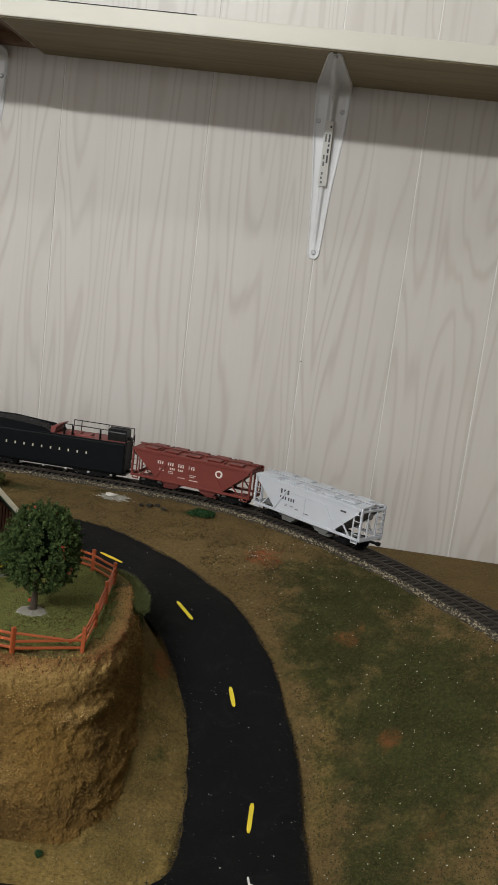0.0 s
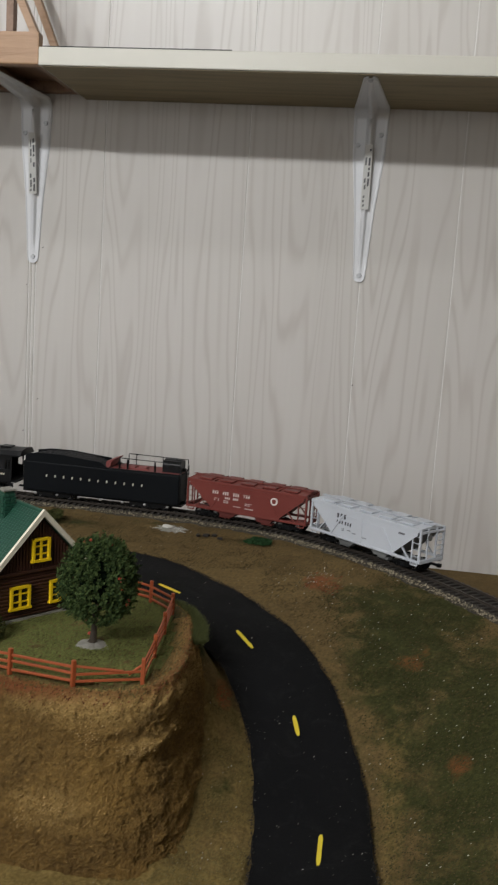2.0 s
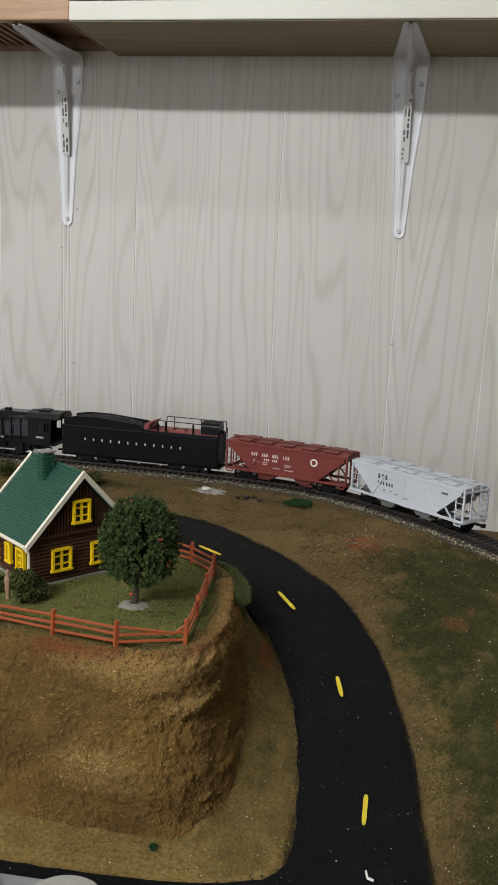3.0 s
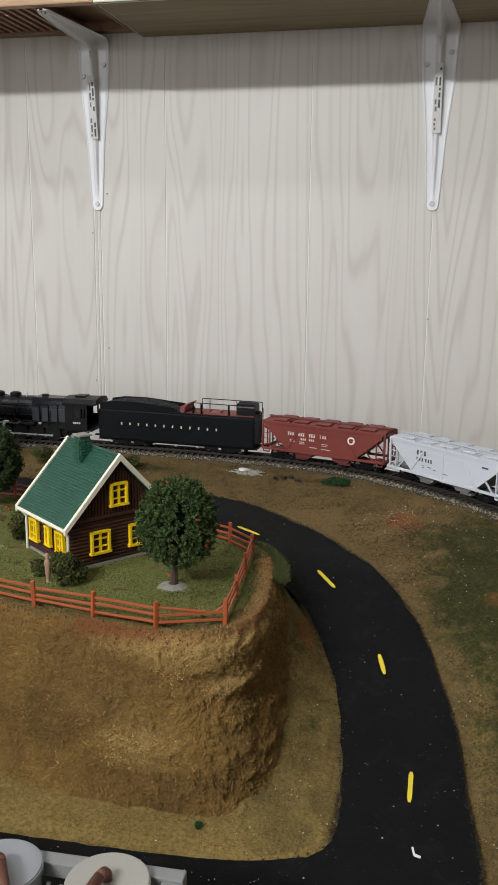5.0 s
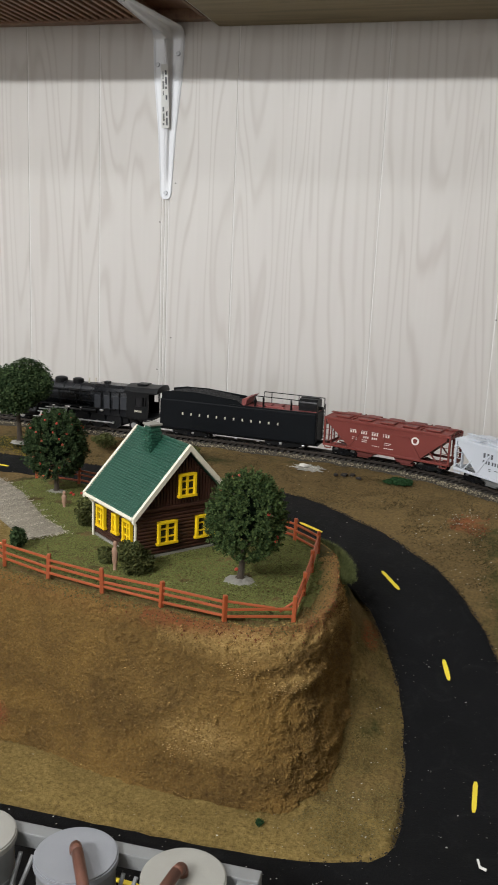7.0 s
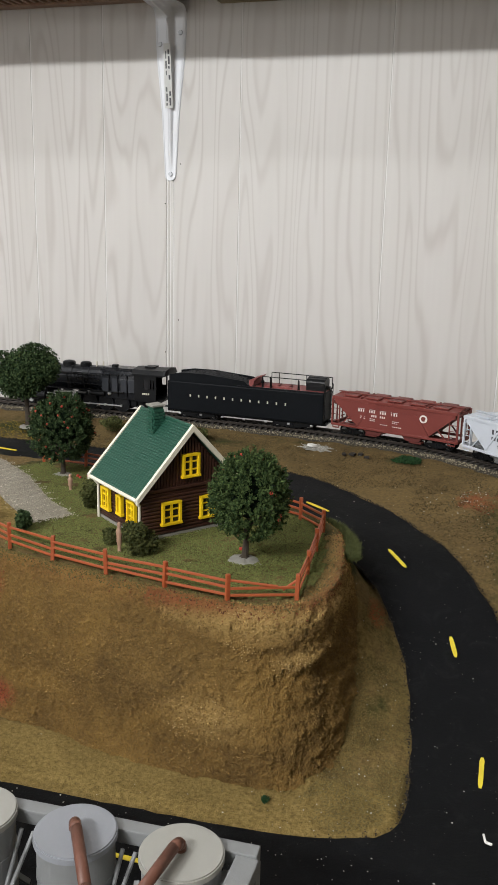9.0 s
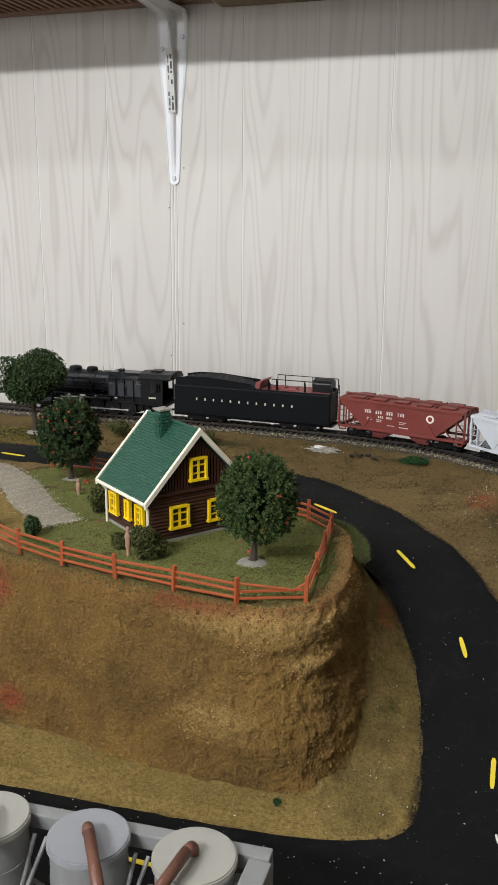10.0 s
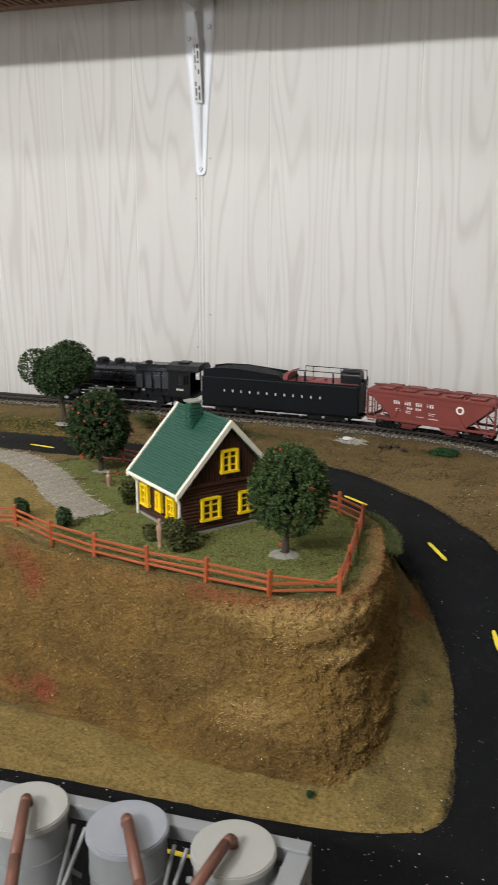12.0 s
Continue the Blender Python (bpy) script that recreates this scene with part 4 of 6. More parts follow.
def shard(name, x, y, z, s, material, label, category, seed, n=7):
    """A small flat broken piece."""
    rng = random.Random(seed)
    bm = prism([(math.cos(k * 6.283 / n) * s * rng.uniform(0.5, 1.2), math.sin(k * 6.283 / n) * s * rng.uniform(0.35, 1.0)) for k in range(n)], -0.001, 0.0008, "z")
    ob = part(name, bm, material)
    ob.matrix_world = pose(x, y, z, rng.uniform(-6, 6), rng.uniform(-6, 6), rng.uniform(0, 180))
    return tagged(ob, label, category)


for place, size, turn in (((0.4330, -0.6405, ROAD_Z + 0.0021), (0.0011, 0.0058, 0.0010), 12), ((0.4352, -0.6438, ROAD_Z + 0.0021), (0.0036, 0.0013, 0.0010), -20)):
    ob = part("paint_chip", box((0, 0, 0), size, 0.0003), "white_chip")
    ob.matrix_world = pose(*place, 0, 0, turn)
    tagged(ob, "thin white chip lying on the black road", "chip", "white chips on the road")


def flat_patch(name, x, y, rx, ry, material, label, category, seed, lift=0.0016):
    rng = random.Random(seed)
    bm = bmesh.new()
    n = 44
    c = bm.verts.new((x, y, float(ground_z(x, y)) + lift + 0.0012))
    ring = []
    for k in range(n):
        a = k * 6.283 / n
        q = rng.uniform(0.55, 1.2)
        px, py = x + math.cos(a) * rx * q, y + math.sin(a) * ry * q
        ring.append(bm.verts.new((px, py, float(ground_z(px, py)) + lift * 0.4)))
    for k in range(n):
        bm.faces.new((c, ring[k], ring[(k + 1) % n]))
    return tagged(part(name, bm, material), label, category, kind="structure")


flat_patch("plaster_patch", 0.246, -0.222, 0.017, 0.012, "stone_base", "pale bare plaster patch in the brown earth", "ground patch", 1, 0.0022)
shard("plaster_chip", 0.243, -0.224, float(ground_z(0.243, -0.224)) + 0.0044, 0.0062, "white_chip", "white plaster chip beside the railway track", "chip", 11)
scatter_spots = np.random.default_rng(77).normal((0.247, -0.222), (0.008, 0.005), (70, 2))
tagged(chunks("plaster_crumbs", np.c_[scatter_spots, ground_z(scatter_spots[:, 0], scatter_spots[:, 1]) + 0.0026], np.full(70, 0.0006), "grit", 78), "white plaster crumbs beside the track", "rubble", kind="stuff")
for k, (x, y) in enumerate(((0.285, -0.234), (0.293, -0.232), (0.300, -0.240), (0.277, -0.236))):
    shard("rubble", x, y, float(ground_z(x, y)) + 0.0022, 0.0035, "tie", "dark flat scrap of rubble beside the track", "rubble", 20 + k)


def build_gravel():
    left = spline([(-0.34, -0.392), (-0.028, -0.404), (0.0125, -0.414), (0.036, -0.426), (0.0665, -0.450), (0.106, -0.491), (0.1435, -0.521)], 40)
    right = spline([(-0.34, -0.432), (-0.075, -0.430), (-0.010, -0.438), (0.018, -0.452), (0.044, -0.475), (0.078, -0.509), (0.124, -0.548)], 40)
    rng = np.random.default_rng(8)
    verts = []
    for i in range(40):
        for f in np.linspace(0, 1, 7):
            p = left[i] * (1 - f) + right[i] * f + rng.normal(0, 0.0008, 2)
            verts.append((p[0], p[1], float(ground_z(*p)) + (0.0016 if 0 < f < 1 else 0.0002)))
    tagged(mesh_from("gravel_drive", verts, strip_faces(40, 7), "gravel"), "pale grey gravel drive across the turf", "drive", kind="structure")
    i, f = rng.integers(0, 40, 6000), rng.uniform(0, 1, 6000)
    p = left[i] * (1 - f[:, None]) + right[i] * f[:, None] + rng.normal(0, 0.0022, (6000, 2))
    spots = np.c_[p, ground_z(p[:, 0], p[:, 1]) + 0.0015]
    tagged(chunks("gravel_stones", spots, rng.uniform(0.0003, 0.0008, 6000), "gravel_stone", 9, 0.6), "loose pale gravel stones", "gravel", kind="stuff")


build_gravel()


# ---------------------------------------------------------------- fences
def fence(posts, z_of, label, broken=-1):
    f = thing("rail_fence", label, "fence", "terracotta fences")
    h = 0.0156
    ref = part("post", box((0, 0, h / 2 - 0.001), (0.0024, 0.0024, h + 0.002), 0.0005), "terracotta", f)
    pts = [Vector((x, y, z_of(x, y))) for x, y in posts]
    rng = random.Random(len(posts))
    for k, p in enumerate(pts):
        ob = ref if k == 0 else new("post", ref.data)
        ob.parent = f
        ob.matrix_basis = Matrix.Translation(p) @ Matrix.Rotation(rng.uniform(0, 1), 4, "Z") @ Euler((rng.uniform(-0.04, 0.04), rng.uniform(-0.04, 0.04), 0)).to_matrix().to_4x4()
    for k, (a, b) in enumerate(zip(pts, pts[1:])):
        for z in (0.0035, 0.0078, 0.0122):
            d = b - a
            if k == broken and z > 0.012:
                # the top rail has slipped from the corner post
                end = a.lerp(b, 0.72) + Vector((0, 0, 0.0082))
                part("rail", tube(a + Vector((0, 0, z)), end, 0.0008, seg=8), "terracotta", f, "slipped rail")
                part("rail", tube(a.lerp(b, 0.78) + Vector((0, 0.003, 0.0050)), b + Vector((0, 0, 0.0118)), 0.0008, seg=8), "terracotta", f, "slipped rail")
                continue
            q = d.to_track_quat("X", "Z").to_matrix()
            sag = rng.uniform(-0.0006, 0.0006)
            part("rail", box((a + b) / 2 + Vector((0, 0, z + sag)), (d.length + 0.002, 0.0011, 0.0015), 0.0003, rot=q @ Euler((0, rng.uniform(-0.02, 0.02), 0)).to_matrix()), "terracotta", f)
    return f


top_z = lambda x, y: YARD_Z
fence([(-0.30, -0.556), (-0.26, -0.558), (-0.22, -0.560), (-0.18, -0.563), (-0.14, -0.566), (-0.10, -0.580), (-0.06, -0.582), (-0.02, -0.582), (0.02, -0.581), (0.06, -0.577), (0.0951, -0.5690), (0.1335, -0.5880), (0.1705, -0.5998),
       (0.210, -0.608), (0.249, -0.6135), (0.288, -0.619), (0.3235, -0.605), (0.3205, -0.568), (0.3170, -0.530), (0.3130, -0.492), (0.2925, -0.473)], top_z, "terracotta plastic rail fence round the yard, one rail slipped", 15)
fence([(0.2925, -0.473), (0.252, -0.455), (0.212, -0.443), (0.172, -0.431), (0.132, -0.418), (0.092, -0.408), (0.052, -0.407)], lambda x, y: float(ground_z(x, y)) + 0.0005, "terracotta plastic rail fence along the road")


# ---------------------------------------------------------------- house
def build_house():
    h = thing("cottage", "dark brown timber model cottage with green tiled roof and yellow windows", "house", m=pose(0.2295, -0.5256, YARD_Z - 0.0005, 0, 0, 53.0))
    W, L, EZ, AZ = 0.0347, 0.0605, 0.0308, 0.0727
    slope = (AZ - EZ) / 0.0395
    # gable walls with siding boards
    core = part("wall", prism([(-W + 0.001, 0), (W - 0.001, 0), (W - 0.001, AZ - slope * W - 0.001), (0, AZ - 0.003), (-W + 0.001, AZ - slope * W - 0.001)], 0.0008, L - 0.0008), "brown_siding", h)
    part("plinth", box((0, L / 2, 0.0012), (2 * W + 0.001, L + 0.001, 0.0030), 0.0004), "stone_base", h, "pale grey base strip")
    log = part("plank", prism([(-0.0008, -0.0011), (0.0002, -0.0012), (0.0011, -0.0004), (0.0011, 0.0004), (0.0002, 0.0011), (-0.0008, 0.0011)], -0.5, 0.5, "x"), "brown_siding", h)
    n = 0
    for k in range(13):
        z = 0.0042 + k * 0.0024
        for y, ang, length in ((0.0006, -90, 2 * W), (L - 0.0006, 90, 2 * W)):
            if z > AZ - slope * W:
                length = max(0.004, 2 * (AZ - z) / slope - 0.002)
            ob = log if n == 0 else new("plank", log.data)
            n += 1
            ob.parent = h
            ob.matrix_basis = Matrix.Translation((0, y, z)) @ Matrix.Rotation(0 if y < 0.01 else math.pi, 4, "Z") @ Matrix.Rotation(0, 4, "X") @ Matrix.Diagonal((length, -1, 1, 1))
        if z < AZ - slope * W - 0.001:
            for x in (-W + 0.0006, W - 0.0006):
                ob = new("plank", log.data)
                ob.parent = h
                ob.matrix_basis = Matrix.Translation((x, L / 2, z)) @ Matrix.Rotation(math.pi / 2 if x < 0 else -math.pi / 2, 4, "Z") @ Matrix.Diagonal((L, 1, 1, 1))
    part("belt_board", box((0, -0.0006, 0.0335), (2 * W - 0.004, 0.0022, 0.0022), 0.0004), "brown_siding", h)
    for k in range(-13, 14):
        x = k * 0.0023
        top = AZ - 0.0045 - slope * abs(x)
        if top < 0.0368:
            continue
        part("batten", box((x, -0.0002, (0.0348 + top) / 2), (0.0013, 0.0011, top - 0.0348)), "brown_siding", h)
    # roof: tiled courses on both slopes, ridge, barge boards
    ang = math.atan(slope)
    run = 0.0395 / math.cos(ang)
    for sgn in (-1, 1):
        part("roof", prism([(0, AZ), (sgn * 0.0395, EZ), (sgn * 0.0395, EZ - 0.0016), (0, AZ - 0.0018)], -0.0030, L + 0.0030), "green_roof", h)
        for k in range(28):
            a0, a1 = k / 28, (k + 1.15) / 28
            p = lambda f, up: (sgn * (0.0395 * f + up * math.sin(ang) * 1.0), AZ - (AZ - EZ) * f + up * math.cos(ang))
            bm = bmesh.new()
            cols = 42
            rows = []
            for f, up in ((a0, 0.0003), (a1, 0.0011), (a1, 0.0002)):
                row = []
                for c in range(cols + 1):
                    y = -0.0032 + (L + 0.0064) * c / cols
                    ripple = 0.00030 if c % 2 else 0.0
                    x, z = p(min(f, 1.01), up + ripple)
                    row.append(bm.verts.new((x, y, z)))
                rows.append(row)
            for r, q in zip(rows, rows[1:]):
                for c in range(cols):
                    bm.faces.new((r[c], r[c + 1], q[c + 1], q[c]))
            bmesh.ops.recalc_face_normals(bm, faces=bm.faces[:])
            part("tile_course", bm, "green_roof", h)
        for y in (-0.0042, L + 0.0042):
            bm = prism([(0, AZ + 0.0022), (sgn * 0.0412, EZ + 0.0006), (sgn * 0.0412, EZ - 0.0032), (0, AZ - 0.0022)], y - 0.0012, y + 0.0012)
            part("barge_board", bm, "cream", h, "cream painted barge board")
        part("gutter", tube((sgn * 0.0405, -0.003, EZ - 0.0008), (sgn * 0.0405, L + 0.003, EZ - 0.0008), 0.0013, seg=8), "cream", h)
    part("ridge", tube((0, -0.003, AZ + 0.0006), (0, L + 0.003, AZ + 0.0006), 0.0014, seg=8), "green_roof", h)
    for y in (0.001, L - 0.001):
        pipe = tube((-0.0402, y, EZ - 0.001), (-W - 0.0016, y, EZ - 0.006), 0.0010, seg=8)
        tube((-W - 0.0016, y, EZ - 0.006), (-W - 0.0016, y, 0.001), 0.0010, seg=8, bm=pipe)
        part("downpipe", pipe, "cream", h, "cream drainpipe")
    # chimney of coursed bricks
    ch = part("chimney", box((-0.0065, 0.0325, AZ - 0.0020), (0.0076, 0.0076, 0.021)), "green_roof", h, "green brick chimney with a grey cap")
    for k in range(7):
        for dx in (-0.0021, 0.0021):
            part("brick", box((-0.0065 + dx + 0.0006 * (k % 2), 0.0284, AZ - 0.0075 + k * 0.0022), (0.0038, 0.0012, 0.0018), 0.0002), "green_roof", ch)
            part("brick", box((-0.0106, 0.0325 + dx + 0.0006 * (k % 2), AZ - 0.0075 + k * 0.0022), (0.0012, 0.0038, 0.0018), 0.0002), "green_roof", ch)
    part("cap", box((-0.0065, 0.0325, AZ + 0.0092), (0.0098, 0.0098, 0.0014), 0.0004), "stone_base", ch)

    def window(c, w, t, turn, cols=2, rows=3, shut=False):
        m = Matrix.Translation(c) @ Matrix.Rotation(radians(turn), 4, "Z")
        win = part("window", box((0, 0.0003, 0), (w - 0.002, 0.0006, t - 0.002)), "glass_dark", h)
        win.matrix_basis = m
        b = 0.0017
        for x in (-1, 1):
            part("frame", box((x * (w - b) / 2, -0.0008, 0), (b, 0.0024, t), 0.0002), "yellow", win)
        for z in (-1, 1):
            part("frame", box((0, -0.0008, z * (t - b) / 2), (w + 0.0014 * (z < 0), 0.0026, b), 0.0002), "yellow", win)
        for k in range(1, cols):
            part("mullion", box((-w / 2 + w * k / cols, -0.0006, 0), (0.0014, 0.0014, t - b)), "yellow", win)
        for k in range(1, rows):
            part("glazing_bar", box((0, -0.0006, -t / 2 + t * k / rows), (w - b, 0.0011, 0.0008)), "yellow", win)
        if shut:
            part("blind", box((0, -0.0004, 0), (w - b, 0.0006, t - b)), "yellow", win)
        return win

    window((-0.0145, -0.0014, 0.0174), 0.0144, 0.0158, 0)
    window((0.0145, -0.0014, 0.0174), 0.0144, 0.0158, 0)
    window((0.0, -0.0014, 0.0474), 0.0130, 0.0160, 0)
    window((-W - 0.0014, 0.0105, 0.0178), 0.0110, 0.0158, -90, 2, 3)
    window((-W - 0.0014, 0.0270, 0.0184), 0.0072, 0.0140, -90, 2, 3)
    window((-W - 0.0014, 0.0470, 0.0178), 0.0115, 0.0158, -90, 2, 3)
    window((W + 0.0014, 0.015, 0.0170), 0.0130, 0.0158, 90, 2, 3)
    window((W + 0.0014, 0.045, 0.0170), 0.0130, 0.0158, 90, 2, 3)
    return h


build_house()


# ---------------------------------------------------------------- trees, bushes, turf
def leaves(c, r, n, size, seed, lumps=9, hollow=0.45, spread=(0.30, 0.60)):
    """Many small folded leaves in an uneven crown made of several lobes."""
    rng = np.random.default_rng(seed)
    c, r = np.array(c), np.array(r)
    dirs = rng.normal(size=(lumps, 3))
    dirs /= np.linalg.norm(dirs, axis=1)[:, None]
    lobe = dirs * rng.uniform(*spread, (lumps, 1))
    lobe = np.vstack([lobe, np.zeros((2, 3))])
    rad = np.r_[rng.uniform(0.42, 0.62, lumps), 0.72, 0.72] * (1.0 if spread[1] < 0.65 else 0.88)
    pick = rng.integers(0, len(lobe), n)
    d = rng.normal(size=(n, 3))
    d /= np.linalg.norm(d, axis=1)[:, None]
    p = lobe[pick] + d * (rad[pick] * rng.uniform(hollow, 1.0, n) ** 0.4)[:, None]
    nrm = 0.7 * p / (np.linalg.norm(p, axis=1)[:, None] + 1e-6) + rng.normal(0, 0.8, (n, 3)) + np.array([0, 0, 0.3])
    nrm /= np.linalg.norm(nrm, axis=1)[:, None]
    t = np.cross(nrm, rng.normal(size=(n, 3)))
    t /= np.linalg.norm(t, axis=1)[:, None]
    u = np.cross(nrm, t)
    s = size * rng.uniform(0.6, 1.3, n)[:, None]
    ctr = c + p * r
    v = np.stack([ctr - t * s, ctr + u * s * 0.55 + nrm * s * 0.25, ctr + t * s, ctr - u * s * 0.55 + nrm * s * 0.25], 1)
    f = [(4 * i, 4 * i + 1, 4 * i + 2) for i in range(n)] + [(4 * i, 4 * i + 2, 4 * i + 3) for i in range(n)]
    return v.reshape(-1, 3), f, ctr, d


def sprigs(c, r, rz, n, size, seed, per=24):
    """A domed crown of short leafy sprigs that point out and upward, with dark gaps between them."""
    rng = np.random.default_rng(seed)
    h = np.clip(rng.beta(1.25, 1.15, n) * 2 - 1, -0.97, 0.99)
    a = rng.uniform(0, 2 * np.pi, n)
    wide = np.sqrt(1 - h ** 2) ** 0.8 * (1 - 0.16 * h - 0.10 * h ** 2)
    wide *= 1 + 0.07 * np.sin(3 * a + seed) + 0.05 * np.sin(7 * a + 9 * h)
    depth = rng.uniform(0.55, 1.0, n) ** 0.5
    root = np.stack([np.cos(a) * wide * r * depth, np.sin(a) * wide * r * depth, h * rz * (0.55 + 0.45 * depth)], 1)
    axis = np.stack([np.cos(a) * wide, np.sin(a) * wide, 0.55 * h + 0.35], 1) + rng.normal(0, 0.28, (n, 3))
    axis /= np.linalg.norm(axis, axis=1)[:, None]
    long = size * rng.uniform(3.0, 5.5, n)
    k = np.tile(np.linspace(-0.7, 0.45, per), (n, 1)) + rng.normal(0, 0.05, (n, per))
    side = rng.normal(0, 1, (n, per, 3))
    side -= (side * axis[:, None]).sum(-1, keepdims=True) * axis[:, None]
    side /= np.linalg.norm(side, axis=-1, keepdims=True)
    ctr = root[:, None] + axis[:, None] * (k * long[:, None])[..., None] + side * (size * 0.75 * np.clip(1.1 - np.abs(k), 0.3, 1))[..., None]
    t = axis[:, None] * 0.7 + side * 0.8 + rng.normal(0, 0.25, (n, per, 3))
    t /= np.linalg.norm(t, axis=-1, keepdims=True)
    u = np.cross(t, side + rng.normal(0, 0.4, (n, per, 3)))
    u /= np.linalg.norm(u, axis=-1, keepdims=True)
    up = np.cross(u, t)
    s = (size * rng.uniform(0.7, 1.25, (n, per)))[..., None]
    v = np.stack([ctr - t * s * 0.6, ctr + u * s * 0.42 + up * s * 0.15, ctr + t * s, ctr - u * s * 0.42 + up * s * 0.15], 2).reshape(-1, 3) + np.array(c)
    m = n * per
    f = [(4 * i, 4 * i + 1, 4 * i + 2) for i in range(m)] + [(4 * i, 4 * i + 2, 4 * i + 3) for i in range(m)]
    return v, f, root + axis * (0.45 * long)[:, None] + np.array(c)


def tree(x, y, z, height, r, rz, material, n, leaf, seed, label, apples=0, lean=0.0, lobed=False):
    t = thing("tree", label, "tree", "model trees", Matrix.Translation((x, y, z)))
    rng = random.Random(seed)
    cz = height - rz
    bm = tube((0, 0, -0.002), (lean * 0.3, 0, cz * 0.30), height * 0.036, height * 0.026, 9)
    tube((lean * 0.3, 0, cz * 0.28), (lean * 0.6, 0, cz * 0.62), height * 0.026, height * 0.019, 9, bm=bm)
    tube((lean * 0.6, 0, cz * 0.60), (lean, 0, cz * 1.05), height * 0.019, height * 0.010, 8, bm=bm)
    for k in range(9):
        a = k * 0.9 + rng.uniform(0, 0.5)
        z0 = cz * rng.uniform(0.40, 0.85)
        tube((lean * 0.5, 0, z0), (lean + math.cos(a) * r * 0.62, math.sin(a) * r * 0.62, z0 + rz * rng.uniform(0.25, 0.7)), height * 0.010, height * 0.004, 6, bm=bm)
    for k in range(6):
        a = k * 1.05 + rng.uniform(0, 0.4)
        tube((0, 0, 0.004), (math.cos(a) * height * 0.085, math.sin(a) * height * 0.075, -0.0005), height * 0.016, height * 0.006, 6, bm=bm)
    part("trunk", bm, "bark", t, "slim brown trunk")
    if lobed:
        v, f, tips, _ = leaves((lean, 0, cz), (r, r, rz), n, leaf, seed, 12, 0.4, (0.34, 0.62))
    else:
        v, f, tips = sprigs((lean, 0, cz), r, rz, n, leaf, seed)
    ob = mesh_from("crown", v, f, material, smooth=False)
    ob.parent = t
    # dark ball added as the shade seen between the leaves
    part("crown_shade_ball", ball((lean, 0, cz), (r * 0.50, r * 0.50, rz * 0.56), 3), "crown_shade", t)
    rngs = random.Random(seed + 1)
    plate = bmesh.new()
    rings = []
    for q, up in ((1.0, -0.0006), (0.8, 0.0010), (0.35, 0.0022)):
        rings.append([plate.verts.new((math.cos(k * 0.2244) * 0.0118 * q * rngs.uniform(0.78, 1.08), math.sin(k * 0.2244) * 0.0092 * q * rngs.uniform(0.78, 1.08), up + rngs.uniform(0, 0.0005))) for k in range(28)])
    for a, b in zip(rings, rings[1:]):
        for k in range(28):
            plate.faces.new((a[k], a[(k + 1) % 28], b[(k + 1) % 28], b[k]))
    plate.faces.new(rings[-1])
    part("root_plate", plate, "stone_base", t, "grey plaster root plate")
    if apples:
        fruit = part("apple", ball((0, 0, 0), (0.0011, 0.0011, 0.0010), 2), "apple", t, "small red apple", smooth=True)
        for k, i in enumerate(rng.sample(range(len(tips)), apples)):
            ob = fruit if k == 0 else new("apple", fruit.data)
            ob.parent = t
            ob.location = np.array((lean, 0, cz)) + (tips[i] - np.array((lean, 0, cz))) * 0.95
    return t


tree(0.279, -0.560, YARD_Z, 0.0700, 0.0245, 0.0270, "leaf", 1150, 0.00115, 11, "round green apple tree with few red apples in the yard", 12, lean=0.003)
tree(0.086, -0.435, YARD_Z - 0.001, 0.0680, 0.0245, 0.0275, "leaf_dark", 950, 0.00128, 23, "dark green apple tree full of red apples", 44)
tree(-0.050, -0.263, 0.1125, 0.0930, 0.0375, 0.0360, "leaf_dark", 22000, 0.0015, 38, "tall dark green tree with an uneven crown", 0, lean=-0.004, lobed=True)


def bush(x, y, z, r, rz, material, n, seed, label, leaf=0.0012):
    v, f, _, _ = leaves((0, 0, rz * 0.7), (r, r, rz), int(n * 1.5), leaf, seed, 7, 0.2, (0.42, 0.64))
    ob = mesh_from("bush", v, f, material, smooth=False)
    ob.location = (x, y, z)
    return tagged(ob, label, "bush", "low bushes")


bush(0.2140, -0.571, YARD_Z, 0.0112, 0.0140, "bush", 2400, 41, "olive green bush against the cottage corner")
bush(0.190, -0.560, YARD_Z, 0.0075, 0.0055, "bush", 1100, 42, "low olive bush before the cottage")
bush(0.147, -0.503, YARD_Z, 0.0095, 0.0125, "bush", 1000, 43, "olive green bush beside the cottage wall")
bush(0.127, -0.562, YARD_Z, 0.0058, 0.0095, "leaf_dark", 800, 44, "small dark bush by the fence")
bush(0.090, -0.554, YARD_Z, 0.0060, 0.0100, "leaf_dark", 800, 45, "small dark bush by the fence")
bush(0.030, -0.232, 0.1125, 0.0150, 0.0080, "bush", 900, 46, "low dark bush beside the track")
bush(0.128, -0.233, 0.1110, 0.0120, 0.0050, "bush", 800, 47, "low green bush beside the track")
bush(0.337, -0.238, float(ground_z(0.337, -0.238)), 0.0145, 0.0026, "turf_bright", 1300, 48, "flat bright green clump beside the track")

for k, (x, y) in enumerate(((0.100, -0.437), (0.104, -0.4405), (0.108, -0.4345), (0.272, -0.545))):
    ob = part("fallen_apple", ball((0, 0, 0), (0.0013, 0.0013, 0.0012), 2), "apple", smooth=True)
    ob.location = (x, y, YARD_Z + 0.0014)
    tagged(ob, "red apple fallen on the turf", "apple", "fallen apples")


